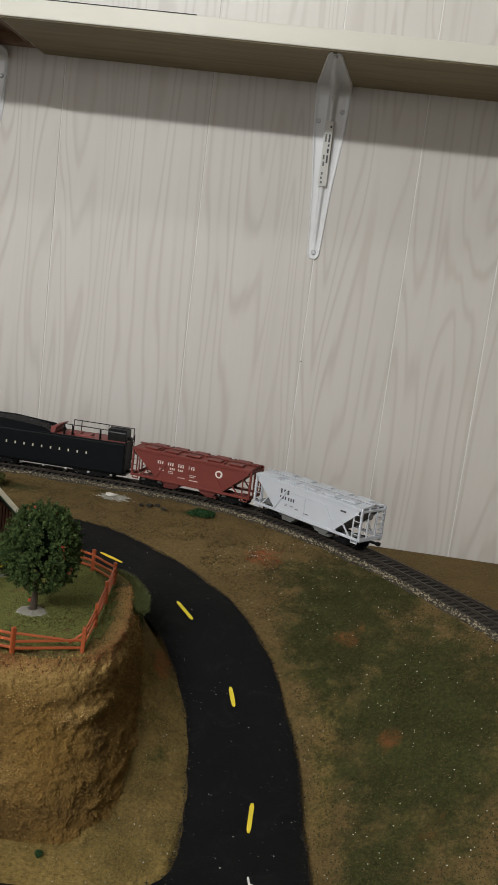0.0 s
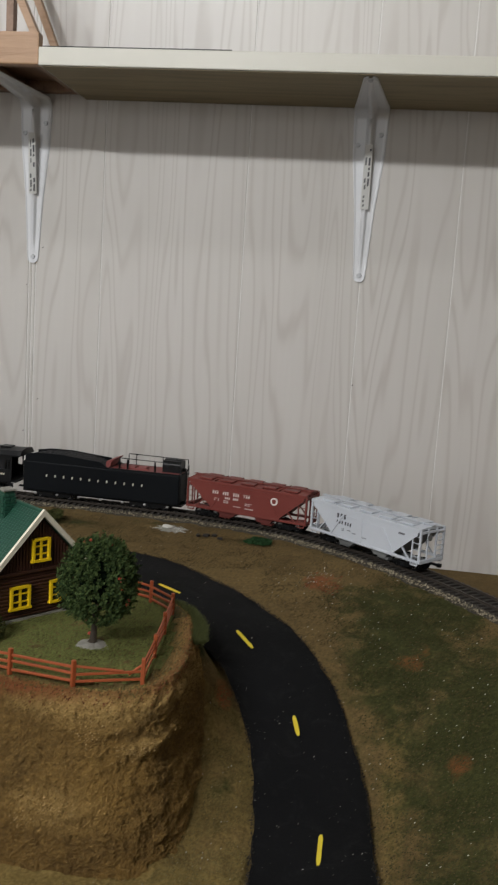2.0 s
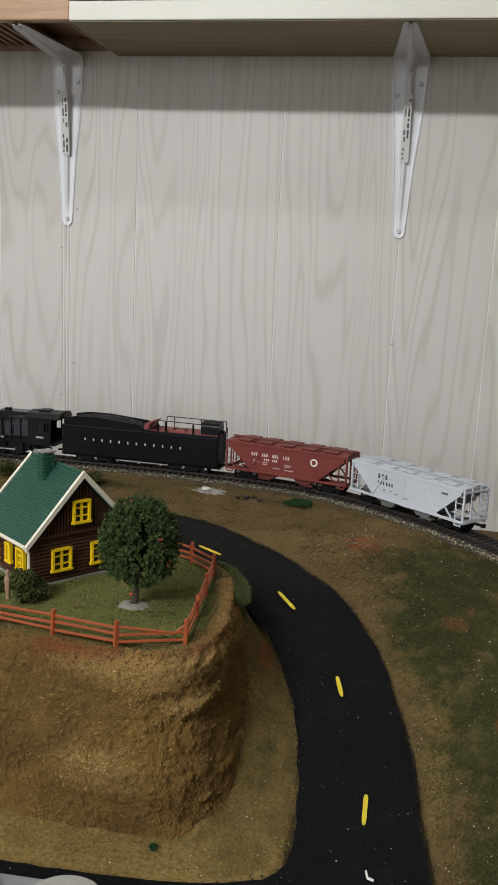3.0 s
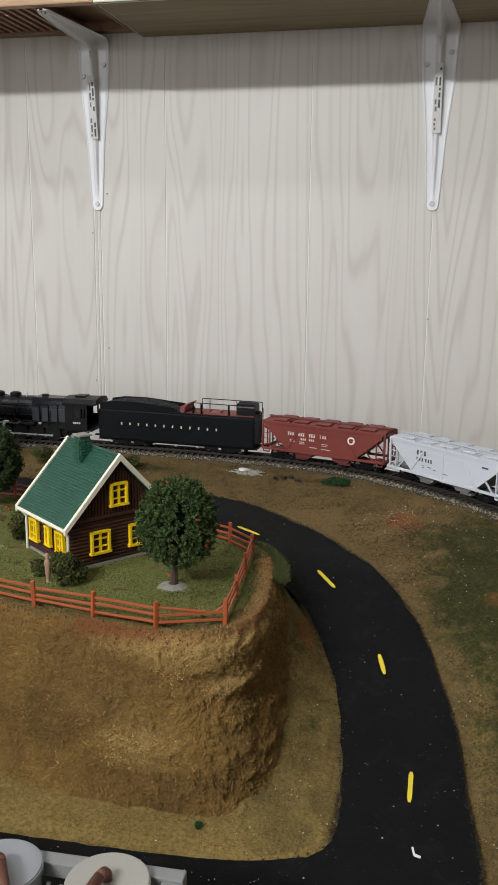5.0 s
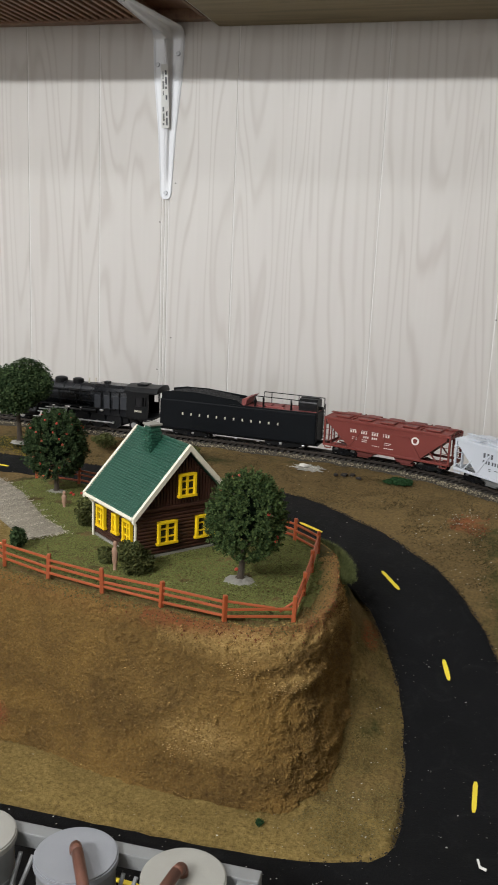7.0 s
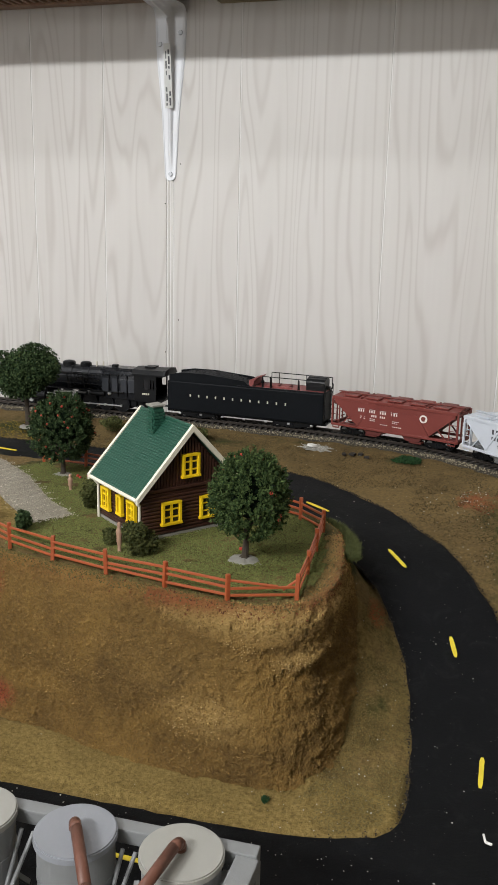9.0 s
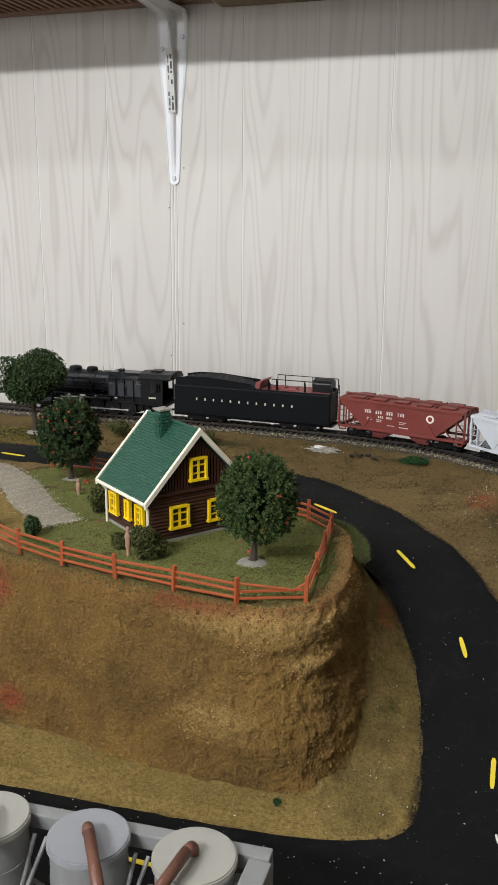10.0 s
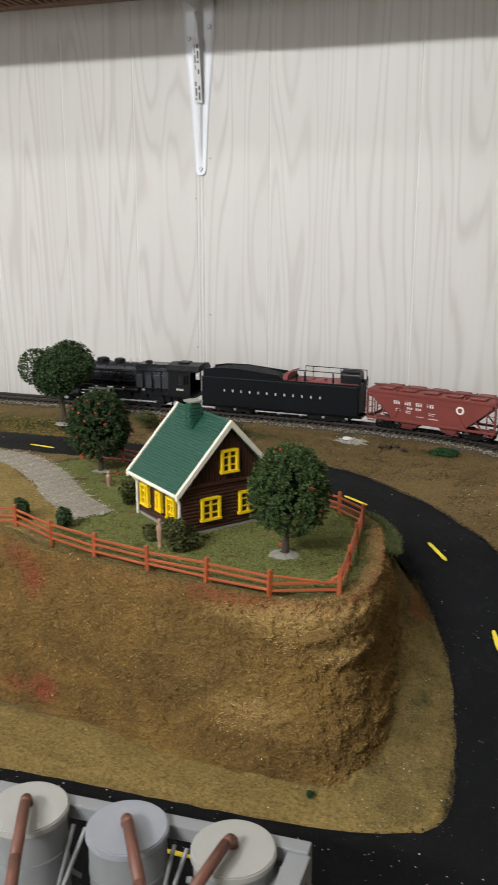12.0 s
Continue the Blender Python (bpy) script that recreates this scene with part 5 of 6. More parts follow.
def figurine(x, y, material, label, tall=1.0):
    """A plain turned figure, one mesh."""
    prof = [(0.0018, 0), (0.0012, 0.0006), (0.0012, 0.0040), (0.0019, 0.0060), (0.0017, 0.0090), (0.0022, 0.0116), (0.0018, 0.0134), (0.0009, 0.0141), (0.0013, 0.0150), (0.0014, 0.0162), (0.0010, 0.0174), (0.0003, 0.0178)]
    bm = bmesh.new()
    rings = [[bm.verts.new((math.cos(k * 0.5236) * r, math.sin(k * 0.5236) * r * 0.75, z)) for k in range(12)] for r, z in prof]
    for a, b in zip(rings, rings[1:]):
        for k in range(12):
            bm.faces.new((a[k], a[(k + 1) % 12], b[(k + 1) % 12], b[k]))
    bm.faces.new(rings[-1])
    ob = part("figurine", bm, material, smooth=True)
    ob.location, ob.scale = (x, y, YARD_Z), (1, 1, tall)
    return tagged(ob, label, "figurine", "small figurines")


figurine(0.2018, -0.5732, "skin", "small tan plastic figurine beside the cottage bush", 1.1)
figurine(0.1118, -0.4705, "skin", "small tan plastic figurine under the apple tree", 0.74)


def scatter(name, poly, n, size, material, seed, label, category, lift=0.0006, keep=None, squash=0.8):
    rng = np.random.default_rng(seed)
    p = np.array(poly)
    lo, hi = p.min(0), p.max(0)
    q = rng.uniform(lo, hi, (n * 3, 2))
    q = q[inside(poly, q[:, 0], q[:, 1]) & ~inside(road_poly, q[:, 0], q[:, 1])]
    if keep is not None:
        q = q[keep(q[:, 0], q[:, 1], rng)]
    q = q[:n]
    spots = np.c_[q, ground_z(q[:, 0], q[:, 1]) + lift]
    return tagged(chunks(name, spots, rng.uniform(size * 0.45, size * 1.35, len(q)), material, seed + 1, squash), label, category, kind="stuff")


YARD = [(0.06, -0.40), (0.03, -0.44), (0.10, -0.52), (0.13, -0.588), (0.25, -0.612), (0.31, -0.618), (0.333, -0.59), (0.333, -0.53), (0.31, -0.475), (0.15, -0.415)]
scatter("yard_turf", YARD, 95000, 0.00058, "turf", 51, "olive green flock turf of the yard", "turf", squash=0.45)
scatter("bank_turf", [(0.38, -0.32), (0.46, -0.29), (0.62, -0.52), (0.64, -0.66), (0.48, -0.66), (0.45, -0.50)], 34000, 0.00046, "bank_turf", 53, "green flock turf on the bank", "turf",
        keep=lambda x, y, g: g.uniform(0, 1, len(x)) < zones(x, y)[0] * 0.9 + 0.03)
scatter("bank_earth", [(0.02, -0.31), (0.02, -0.19), (0.30, -0.20), (0.42, -0.26), (0.62, -0.52), (0.64, -0.66), (0.47, -0.66), (0.44, -0.48), (0.33, -0.32)], 22000, 0.0006, "bank_grain", 55, "crumbly brown earth on the bank", "earth", lift=0.0002)
scatter("apron_earth", [(-0.30, -0.60), (-0.30, -0.69), (0.0, -0.688), (0.177, -0.680), (0.30, -0.670), (0.36, -0.661), (0.383, -0.645), (0.388, -0.60), (0.38, -0.55), (0.35, -0.52), (0.345, -0.56), (0.34, -0.635), (0.13, -0.61)], 20000, 0.00042, "grain", 57, "crumbly tan earth before the bluff", "earth", lift=0.0002)
scatter("slope_earth", [(0.345, -0.48), (0.385, -0.53), (0.392, -0.64), (0.36, -0.662), (0.335, -0.645), (0.35, -0.60)], 11000, 0.00042, "slope_grain", 58, "crumbly olive-tan earth on the slope beside the road", "earth", lift=0.0003)
rng_road = np.random.default_rng(97)
road_i, road_f = rng_road.integers(0, 100, 70), rng_road.random((70, 1))
road_p = INNER[road_i] * (1 - road_f) + OUTER[road_i] * road_f + (0, 0, 0.0013)
front_x = rng_road.uniform(-0.2, 0.5, 150)
front_p = np.c_[front_x, np.where(rng_road.random(150) < 0.6, -0.679 - 0.012 * rng_road.random(150), rng_road.uniform(-0.76, -0.68, 150)), np.full(150, ROAD_Z + 0.0019)]
tagged(chunks("road_grit", np.vstack([road_p, front_p]), rng_road.uniform(0.00025, 0.0006, 220), "grit", 98, 0.6), "sparse white grit on the black road", "grit", kind="stuff")
rng_scuff = np.random.default_rng(93)
scuff_xz = np.vstack([rng_scuff.normal((0.328, 0.089), (0.006, 0.003), (220, 2)), rng_scuff.normal((0.304, 0.116), (0.014, 0.002), (130, 2)), rng_scuff.normal((0.300, 0.101), (0.006, 0.005), (110, 2)), rng_scuff.normal((0.278, 0.060), (0.010, 0.004), (150, 2)), rng_scuff.normal((0.268, 0.049), (0.004, 0.002), (60, 2))])
bluff_pts = np.empty(len(bpy.data.objects["bluff"].data.vertices) * 3)
bpy.data.objects["bluff"].data.vertices.foreach_get("co", bluff_pts)
bluff_pts = bluff_pts.reshape(-1, 3)
face_pts = bluff_pts[(bluff_pts[:, 0] > 0.2) & (bluff_pts[:, 1] < -0.58) & (bluff_pts[:, 2] < 0.1205)]
scuff_at = np.array([face_pts[np.argmin((face_pts[:, 0] - x) ** 2 + (face_pts[:, 2] - z) ** 2)] for x, z in scuff_xz])
tagged(chunks("pale_scuffs", scuff_at + (0, -0.0006, 0), rng_scuff.uniform(0.0002, 0.00055, len(scuff_at)), "pale_scuff", 94, 0.7), "pale golden scuffs where plaster shows on the bluff", "scuff", kind="stuff")
scatter("grit_specks", [(0.33, -0.30), (0.46, -0.29), (0.62, -0.52), (0.64, -0.66), (0.30, -0.665), (0.36, -0.56), (0.40, -0.42)], 380, 0.00045, "grit", 59, "loose white grit specks", "grit", lift=0.0012)
scatter("patch_grit", [(0.390, -0.306), (0.418, -0.306), (0.412, -0.340), (0.390, -0.330)], 38, 0.00045, "grit", 67, "pale grit strewn on the rust-red patch", "grit", lift=0.0010)
scatter("red_turf", [(0.394, -0.303), (0.424, -0.311), (0.420, -0.352), (0.392, -0.338)], 150, 0.0007, "redtuft", 61, "rust-red flock on the bank", "turf")
def grass_tuft(x, y, z, r, tall, n, seed, label):
    """A fuzzy tuft of fine upright blades."""
    rng = np.random.default_rng(seed)
    q, a = r * np.sqrt(rng.random(n)), rng.uniform(0, 6.28, n)
    root = np.stack([np.cos(a) * q, np.sin(a) * q, np.full(n, -0.001)], 1)
    tip = root + np.stack([np.cos(a) * q * 0.5, np.sin(a) * q * 0.5, tall * rng.uniform(0.45, 1.1, n) * (1.15 - 0.6 * q / r)], 1) + rng.normal(0, 0.0012, (n, 3)) * (1, 1, 0.3)
    side = rng.normal(0, 1, (n, 3)) * (1, 1, 0)
    side = side / np.linalg.norm(side, axis=1)[:, None] * 0.00022
    mid = (root + tip) / 2 + rng.normal(0, 0.0007, (n, 3))
    v = np.stack([root - side, root + side, mid + side * 0.8, mid - side * 0.8, tip], 1).reshape(-1, 3)
    f = [p for i in range(n) for p in ((5 * i, 5 * i + 1, 5 * i + 2, 5 * i + 3), (5 * i + 3, 5 * i + 2, 5 * i + 4))]
    ob = mesh_from("grass_tuft", v, f, "verge", smooth=False)
    ob.location = (x, y, z)
    return tagged(ob, label, "grass tuft", "grass tufts on the brow")


for k, (x, y, r) in enumerate(((0.3100, -0.4640, 0.0065), (0.3165, -0.4700, 0.0070), (0.3205, -0.4765, 0.0070), (0.3245, -0.4830, 0.0070), (0.3280, -0.4895, 0.0065), (0.3310, -0.4960, 0.0065), (0.3335, -0.5030, 0.0060), (0.3360, -0.5100, 0.0055), (0.3385, -0.5200, 0.0050))):
    grass_tuft(x - 0.0015, y, YARD_Z - 0.0045, r, 0.0062, 1500, 80 + k, "fuzzy olive-green grass tuft on the brow by the road")
scatter("yellow_flock", [(-0.16, -0.300), (-0.16, -0.235), (-0.06, -0.225), (0.0, -0.250), (0.0, -0.298)], 1500, 0.0008, "yellow_flock", 65, "yellow flowering flock beside the road", "turf")
rng_edge = np.random.default_rng(90)
edge_i = rng_edge.integers(0, 148, 5200)
edge_p = np.where(rng_edge.random((5200, 1)) < 0.5, OUTER[edge_i], INNER[edge_i]) + rng_edge.normal(0, 0.0009, (5200, 3)) * (1, 1, 0.1)
edge_f = rng_edge.random((5200, 1))
edge_p += (OUTER[edge_i + 1] - OUTER[edge_i]) * edge_f + (0, 0, 0.0006)
tagged(chunks("road_edge_crumbs", edge_p, rng_edge.uniform(0.0003, 0.0008, 5200), "asphalt_crumb", 91), "ragged dark crumbs along the road edges", "road edge", kind="stuff")
bush(0.321, -0.648, ROAD_Z + 0.0012, 0.0028, 0.0016, "turf_bright", 200, 31, "tiny clump of green flock on the tan earth", 0.0006)


# ---------------------------------------------------------------- silo block by the front road
def build_silos():
    s = thing("silo_block", "grey plastic silo block with brown pipes beside the front road", "industrial building", m=pose(0, 0, ROAD_Z + 0.001))
    top = 0.0810
    part("back_beam", box((0.1545, -0.7915, top - 0.0020), (0.402, 0.0060, 0.006), 0.0006, rot=Euler((0, 0, 0.05)).to_matrix()), "grey_plastic", s)
    part("end_beam", box((0.3520, -0.832, top - 0.003), (0.0085, 0.095, 0.006), 0.0006), "grey_plastic", s)
    part("end_lip", box((0.3455, -0.832, top - 0.010), (0.004, 0.092, 0.008), 0.0005), "grey_plastic", s)
    part("front_beam", box((0.1545, -0.8835, top - 0.003), (0.402, 0.0085, 0.006), 0.0006), "grey_plastic", s)
    part("deck", box((0.1545, -0.832, 0.026), (0.396, 0.096, 0.003), 0.0004), "grey_dark", s)
    for x in (0.3520, 0.25, 0.14, 0.03, -0.042):
        for y in (-0.7805, -0.8835):
            part("column", box((x, y, top / 2 - 0.003), (0.006, 0.006, top - 0.006), 0.0005), "grey_plastic", s)
    for x in (0.320, 0.284, 0.247, 0.210):
        part("brace", box((x, -0.790, 0.058), (0.0028, 0.003, 0.05), rot=Euler((0.5, 0.25, 0)).to_matrix()), "grey_plastic", s)
        part("brace", box((x + 0.004, -0.789, 0.056), (0.002, 0.002, 0.05), rot=Euler((0.6, -0.3, 0)).to_matrix()), "grey_plastic", s)
    for k in range(9):
        cx, cy = 0.3308 - k * 0.0398, -0.7935 - k * 0.0022
        silo = part("silo", tube((cx, cy, 0.0270), (cx, cy, 0.0825), 0.0140, seg=72), "grey_plastic", s, smooth=False)
        part("hoop", tube((cx, cy, 0.068), (cx, cy, 0.0695), 0.0143, seg=72), "grey_plastic", silo)
        part("lid", tube((cx, cy, 0.0818), (cx, cy, 0.0848), 0.0151, 0.0149, 72, bevel=0.0005), "silo_top" if k % 2 == 0 else "silo_top_blue", silo, "pale grey lid")
        for ddx, ddy, lo in ((0.0165, -0.004, 0.030), (0.0215, -0.010, 0.045)):
            part("brace", tube((cx + ddx, cy + 0.004, 0.078), (cx + ddx - 0.006, cy + ddy - 0.012, lo), 0.0008, seg=8), "grey_plastic", s, "thin grey diagonal strut")
        dx, dy = ((-0.0030, -0.030), (0.0195, -0.029), (0.0150, -0.030))[k % 3]
        p0 = Vector((cx - 0.0006, cy + 0.0005, 0.0845))
        bends = [p0, p0 + Vector((0, 0, 0.0022)), p0 + Vector((dx * 0.05, dy * 0.05, 0.0040)), p0 + Vector((dx * 0.18, dy * 0.18, 0.0050)), p0 + Vector((dx, dy, 0.0050)), p0 + Vector((dx * 1.6, dy * 1.6, 0.002)), p0 + Vector((dx * 1.8, dy * 1.8, -0.040))]
        bm = bmesh.new()
        for a, b in zip(bends, bends[1:]):
            tube(a, b, 0.0021, seg=16, bm=bm)
            ball(b, (0.0021, 0.0021, 0.0021), 2, bm=bm)
        part("pipe", bm, "pipe_brown", silo, "rust-brown plastic pipe", smooth=True)
    return s


build_silos()


# ---------------------------------------------------------------- train
def on_track(ob, s0, s1, size=(1, 1, 1)):
    """Sets a vehicle on the rails with its ends at s0 and s1 along the centre line."""
    a, _ = track_at(s0 + 0.022)
    b, _ = track_at(s1 - 0.022)
    d = b - a
    m = (a + b) / 2
    ob.matrix_world = pose(m.x, m.y, RAIL_TOP, 0, 0, math.degrees(math.atan2(d.y, d.x))) @ Matrix.Diagonal((*size, 1))
    return ob


def wheelset(x, r, parent, seg=20):
    w = part("wheelset", tube((x, -0.0090, r), (x, 0.0090, r), 0.0011, seg=8), "steel", parent)
    for y in (-1, 1):
        bm = tube((x, y * 0.0068, r), (x, y * 0.0090, r), r, seg=seg)
        tube((x, y * 0.0066, r), (x, y * 0.0072, r), r + 0.0006, seg=seg, bm=bm)
        part("wheel", bm, "black", w)
        part("hub", tube((x, y * 0.0089, r), (x, y * 0.0094, r), r * 0.62, r * 0.55, seg=seg), "steel", w)
    return w


def truck(x, parent, base=0.0195, side="black"):
    t = part("truck", box((x, 0, 0.0060), (0.006, 0.020, 0.0028), 0.0005), side, parent)
    for y in (-0.0112, 0.0112):
        pts = [(-base / 2 - 0.003, 0.0058), (-base / 2 + 0.003, 0.0066), (-0.0045, 0.0085), (0.0045, 0.0085), (base / 2 - 0.003, 0.0066), (base / 2 + 0.003, 0.0058), (base / 2 + 0.003, 0.0036), (base / 2 - 0.003, 0.0034), (0.003, 0.0018), (-0.003, 0.0018), (-base / 2 + 0.003, 0.0034), (-base / 2 - 0.003, 0.0036)]
        part("side_frame", prism([(x + a, b) for a, b in pts], y - 0.0010, y + 0.0010), side, t)
        for k in (-0.0017, 0.0, 0.0017):
            part("spring", tube((x + k, y * 1.09, 0.0030), (x + k, y * 1.09, 0.0066), 0.0007, seg=8), "gunmetal", t)
    for k in (-0.5, 0.5):
        wheelset(x + k * base, 0.0052, t)
    return t


def coupler(x, sgn, parent):
    bm = box((x + sgn * 0.003, 0, 0.0095), (0.008, 0.0022, 0.0024), 0.0004)
    box((x + sgn * 0.0085, 0.0006, 0.0095), (0.0035, 0.0040, 0.0036), 0.0008, bm=bm)
    return part("coupler", bm, "black", parent)


def covered_hopper(label, paint, dark, mark, roundel, group="covered hopper cars"):
    c = thing("hopper_car", label, "railway car", group)
    L, W, T = 0.0700, 0.0172, 0.0425
    B, Z0 = 0.0175, 0.0125
    # body sides as one folded hull, sloping in to the two bays at both ends
    hull = prism([(-L + 0.004, T), (L - 0.004, T), (L - 0.004, T - 0.004), (0.036, Z0), (-0.036, Z0), (-L + 0.004, T - 0.004)], -W + 0.0006, W - 0.0006)
    part("body", hull, paint, c)
    # bays, slope sheets and sills take the darker tone as painted shade
    for x in (-0.0215, 0.0215):
        part("hopper_bay", prism([(x - 0.0130, Z0 + 0.0002), (x + 0.0130, Z0 + 0.0002), (x + 0.0070, 0.0058), (x - 0.0070, 0.0058)], -W + 0.0022, W - 0.0022), "grey_dark" if dark == "grey_dark" else dark, c)
    for y in (-1, 1):
        part("side_sheet", prism([(-L + 0.0040, T - 0.0030), (L - 0.0040, T - 0.0030), (L - 0.0040, T - 0.0055), (0.0380, Z0), (-0.0380, Z0), (-L + 0.0040, T - 0.0055)], y * W - 0.0004, y * W + 0.0004), paint, c)
        part("top_chord", box((0, y * W, T - 0.0012), (2 * L - 0.004, 0.0018, 0.0034), 0.0004), paint, c)
        part("side_sill", box((0, y * W, Z0 - 0.0004), (2 * L - 0.002, 0.0018, 0.0026), 0.0004), paint, c)
        for x in (-0.0405, 0.0405):
            part("slant_post", prism([(x - 0.0011, Z0), (x + 0.0011, Z0), (x * 0.63 + 0.0011, T - 0.008), (x * 0.63 - 0.0011, T - 0.008)], y * W - 0.0012, y * W + 0.0012), paint, c)
        part("side_rib", box((0, y * W, (T + Z0) / 2 - 0.002), (0.0008, 0.0016, T - Z0 - 0.006)), paint, c)
        part("side_rib", box((0, y * W, T - 0.0085), (0.0510, 0.0015, 0.0009)), paint, c)
        for x in (-1, 1):
            part("end_post", box((x * (L - 0.0012), y * (W - 0.0008), (T + Z0) / 2), (0.0020, 0.0020, T - Z0), 0.0003), paint, c)
            part("end_post", box((x * (L - 0.0095), y * (W - 0.0006), (T + Z0) / 2), (0.0011, 0.0012, T - Z0)), paint, c)
            part("diagonal", prism([(x * (L - 0.0130), Z0), (x * (L - 0.0115), Z0), (x * 0.0475, Z0 + 0.0125), (x * 0.0460, Z0 + 0.0125)], y * W - 0.0007, y * W + 0.0007), paint, c)
            for k in range(4):
                part("ladder_rung", box((x * (L - 0.0054), y * (W + 0.0004), Z0 + 0.0045 + k * 0.0062), (0.0080, 0.0005, 0.0006)), paint, c)
            part("step", box((x * (L - 0.0060), y * W, Z0 - 0.0040), (0.0070, 0.0008, 0.0012)), paint, c)
            part("step", box((x * (L - 0.0095), y * W, Z0 - 0.0022), (0.0008, 0.0008, 0.0040)), paint, c)
            part("step", box((x * (L - 0.0025), y * W, Z0 - 0.0022), (0.0008, 0.0008, 0.0040)), paint, c)
    for x in (-1, 1):
        part("end_sheet", prism([(x * (L - 0.004), T - 0.004), (x * 0.037, Z0 - 0.001), (x * 0.0355, Z0 - 0.001), (x * (L - 0.006), T - 0.004)], -W + 0.0003, W - 0.0003), dark, c)
        part("end_sill", box((x * (L - 0.0010), 0, Z0 - 0.0004), (0.0022, 2 * W, 0.0034), 0.0004), paint, c)
        part("end_sill", box((x * (L - 0.0010), 0, T - 0.0030), (0.0014, 2 * W - 0.002, 0.0024), 0.0003), paint, c)
        for y in (-0.006, 0.006):
            part("end_strut", box((x * (L - 0.0010), y, (T + Z0) / 2), (0.0012, 0.0012, T - Z0)), paint, c)
        for k in range(6):
            part("end_rung", box((x * (L + 0.0004), 0.0105, Z0 + 0.004 + k * 0.0046), (0.0006, 0.0085, 0.0007)), paint, c)
        part("brake_wheel", tube((x * (L + 0.0006), -0.006, T - 0.008), (x * (L + 0.0014), -0.006, T - 0.008), 0.0030, seg=16), dark, c)
        truck(x * 0.0480, c)
        coupler(x * L, x, c)
    part("centre_sill", box((0, 0, 0.0095), (2 * L - 0.006, 0.0050, 0.0030), 0.0004), dark, c)
    # roof with hatches and a running board
    roof = prism([(-W - 0.0003, T + 0.0003), (0, T + 0.0020), (W + 0.0003, T + 0.0003), (W + 0.0003, T - 0.0006), (-W - 0.0003, T - 0.0006)], -L + 0.0015, L - 0.0015, "x")
    part("roof", roof, paint, c)
    part("running_board", box((0, 0, T + 0.0030), (2 * L, 0.0042, 0.0007)), paint, c)
    for k in range(8):
        part("board_stand", box((-0.0595 + k * 0.017, 0, T + 0.0022), (0.0010, 0.0040, 0.0014)), paint, c)
    for k in range(5):
        for y in (-0.0092, 0.0092):
            x = -0.0495 + k * 0.0248
            h = part("hatch", box((x, y, T + 0.0019), (0.0160, 0.0100, 0.0016), 0.0005), paint, c)
            part("hinge", box((x, y * 1.42, T + 0.0014), (0.0050, 0.0010, 0.0012)), paint, h)
    for k in range(5):
        part("roof_seam", box((-0.0371 + k * 0.0186, 0, T + 0.0012), (0.0007, 2 * W - 0.001, 0.0016)), paint, c)
    # bay doors and the outlet gates under the bays
    for x in (-0.0245, 0.0245):
        for y in (-0.0095, 0.0095):
            part("outlet_gate", box((x, y, 0.0046), (0.0130, 0.0080, 0.0026), 0.0005), dark, c)
    # lettering as bars
    y = -W - 0.0006
    for w0, x, z, w, h in mark:
        for k in range(w0):
            part("lettering_bar", box((x + k * max(w * 1.35, h), y, z), (w, 0.0003, h)), "white_mark" if roundel else "dark_mark", c)
    if roundel:
        r = part("roundel", tube((0.0335, y + 0.0003, 0.0315), (0.0335, y - 0.0003, 0.0315), 0.0041, seg=28), "white_mark", c, "round white emblem with a red shield")
        part("shield", prism([(0.0335 + a * 0.7, 0.0315 + b * 0.7) for a, b in ((-0.0016, 0.0034), (0.0016, 0.0034), (0.0034, 0.0016), (0.0020, -0.0032), (-0.0020, -0.0032), (-0.0034, 0.0016))], y - 0.0008, y - 0.0003), paint, r)
    return c


RED_MARKS = ((3, -0.0375, 0.0312, 0.0013, 0.0026), (3, -0.0253, 0.0312, 0.0013, 0.0026), (3, -0.0130, 0.0312, 0.0013, 0.0026), (3, -0.0005, 0.0312, 0.0013, 0.0026),
             (1, -0.0350, 0.0332, 0.0074, 0.0004), (1, -0.0228, 0.0332, 0.0074, 0.0004), (1, -0.0105, 0.0332, 0.0074, 0.0004), (1, 0.0020, 0.0332, 0.0074, 0.0004),
             (3, -0.0225, 0.0268, 0.0012, 0.0022), (3, -0.0130, 0.0268, 0.0012, 0.0022), (3, -0.0350, 0.0250, 0.0015, 0.0007), (3, -0.0350, 0.0232, 0.0015, 0.0007), (3, -0.0240, 0.0236, 0.0015, 0.0007),
             (3, -0.0240, 0.0218, 0.0015, 0.0007), (4, 0.0005, 0.0240, 0.0016, 0.0006), (3, 0.0010, 0.0222, 0.0016, 0.0006), (4, -0.0120, 0.0190, 0.0016, 0.0006), (5, 0.0010, 0.0185, 0.0016, 0.0008))
GREY_MARKS = ((3, -0.0318, 0.0336, 0.0021, 0.0046), (3, -0.0322, 0.0272, 0.0015, 0.0033), (3, -0.0212, 0.0272, 0.0015, 0.0033),
              (2, -0.0250, 0.0215, 0.0011, 0.0006), (2, -0.0250, 0.0198, 0.0011, 0.0006), (3, -0.0180, 0.0212, 0.0011, 0.0006), (3, -0.0110, 0.0198, 0.0011, 0.0006), (4, 0.0010, 0.0186, 0.0011, 0.0006), (1, 0.0480, 0.0345, 0.0070, 0.0016))


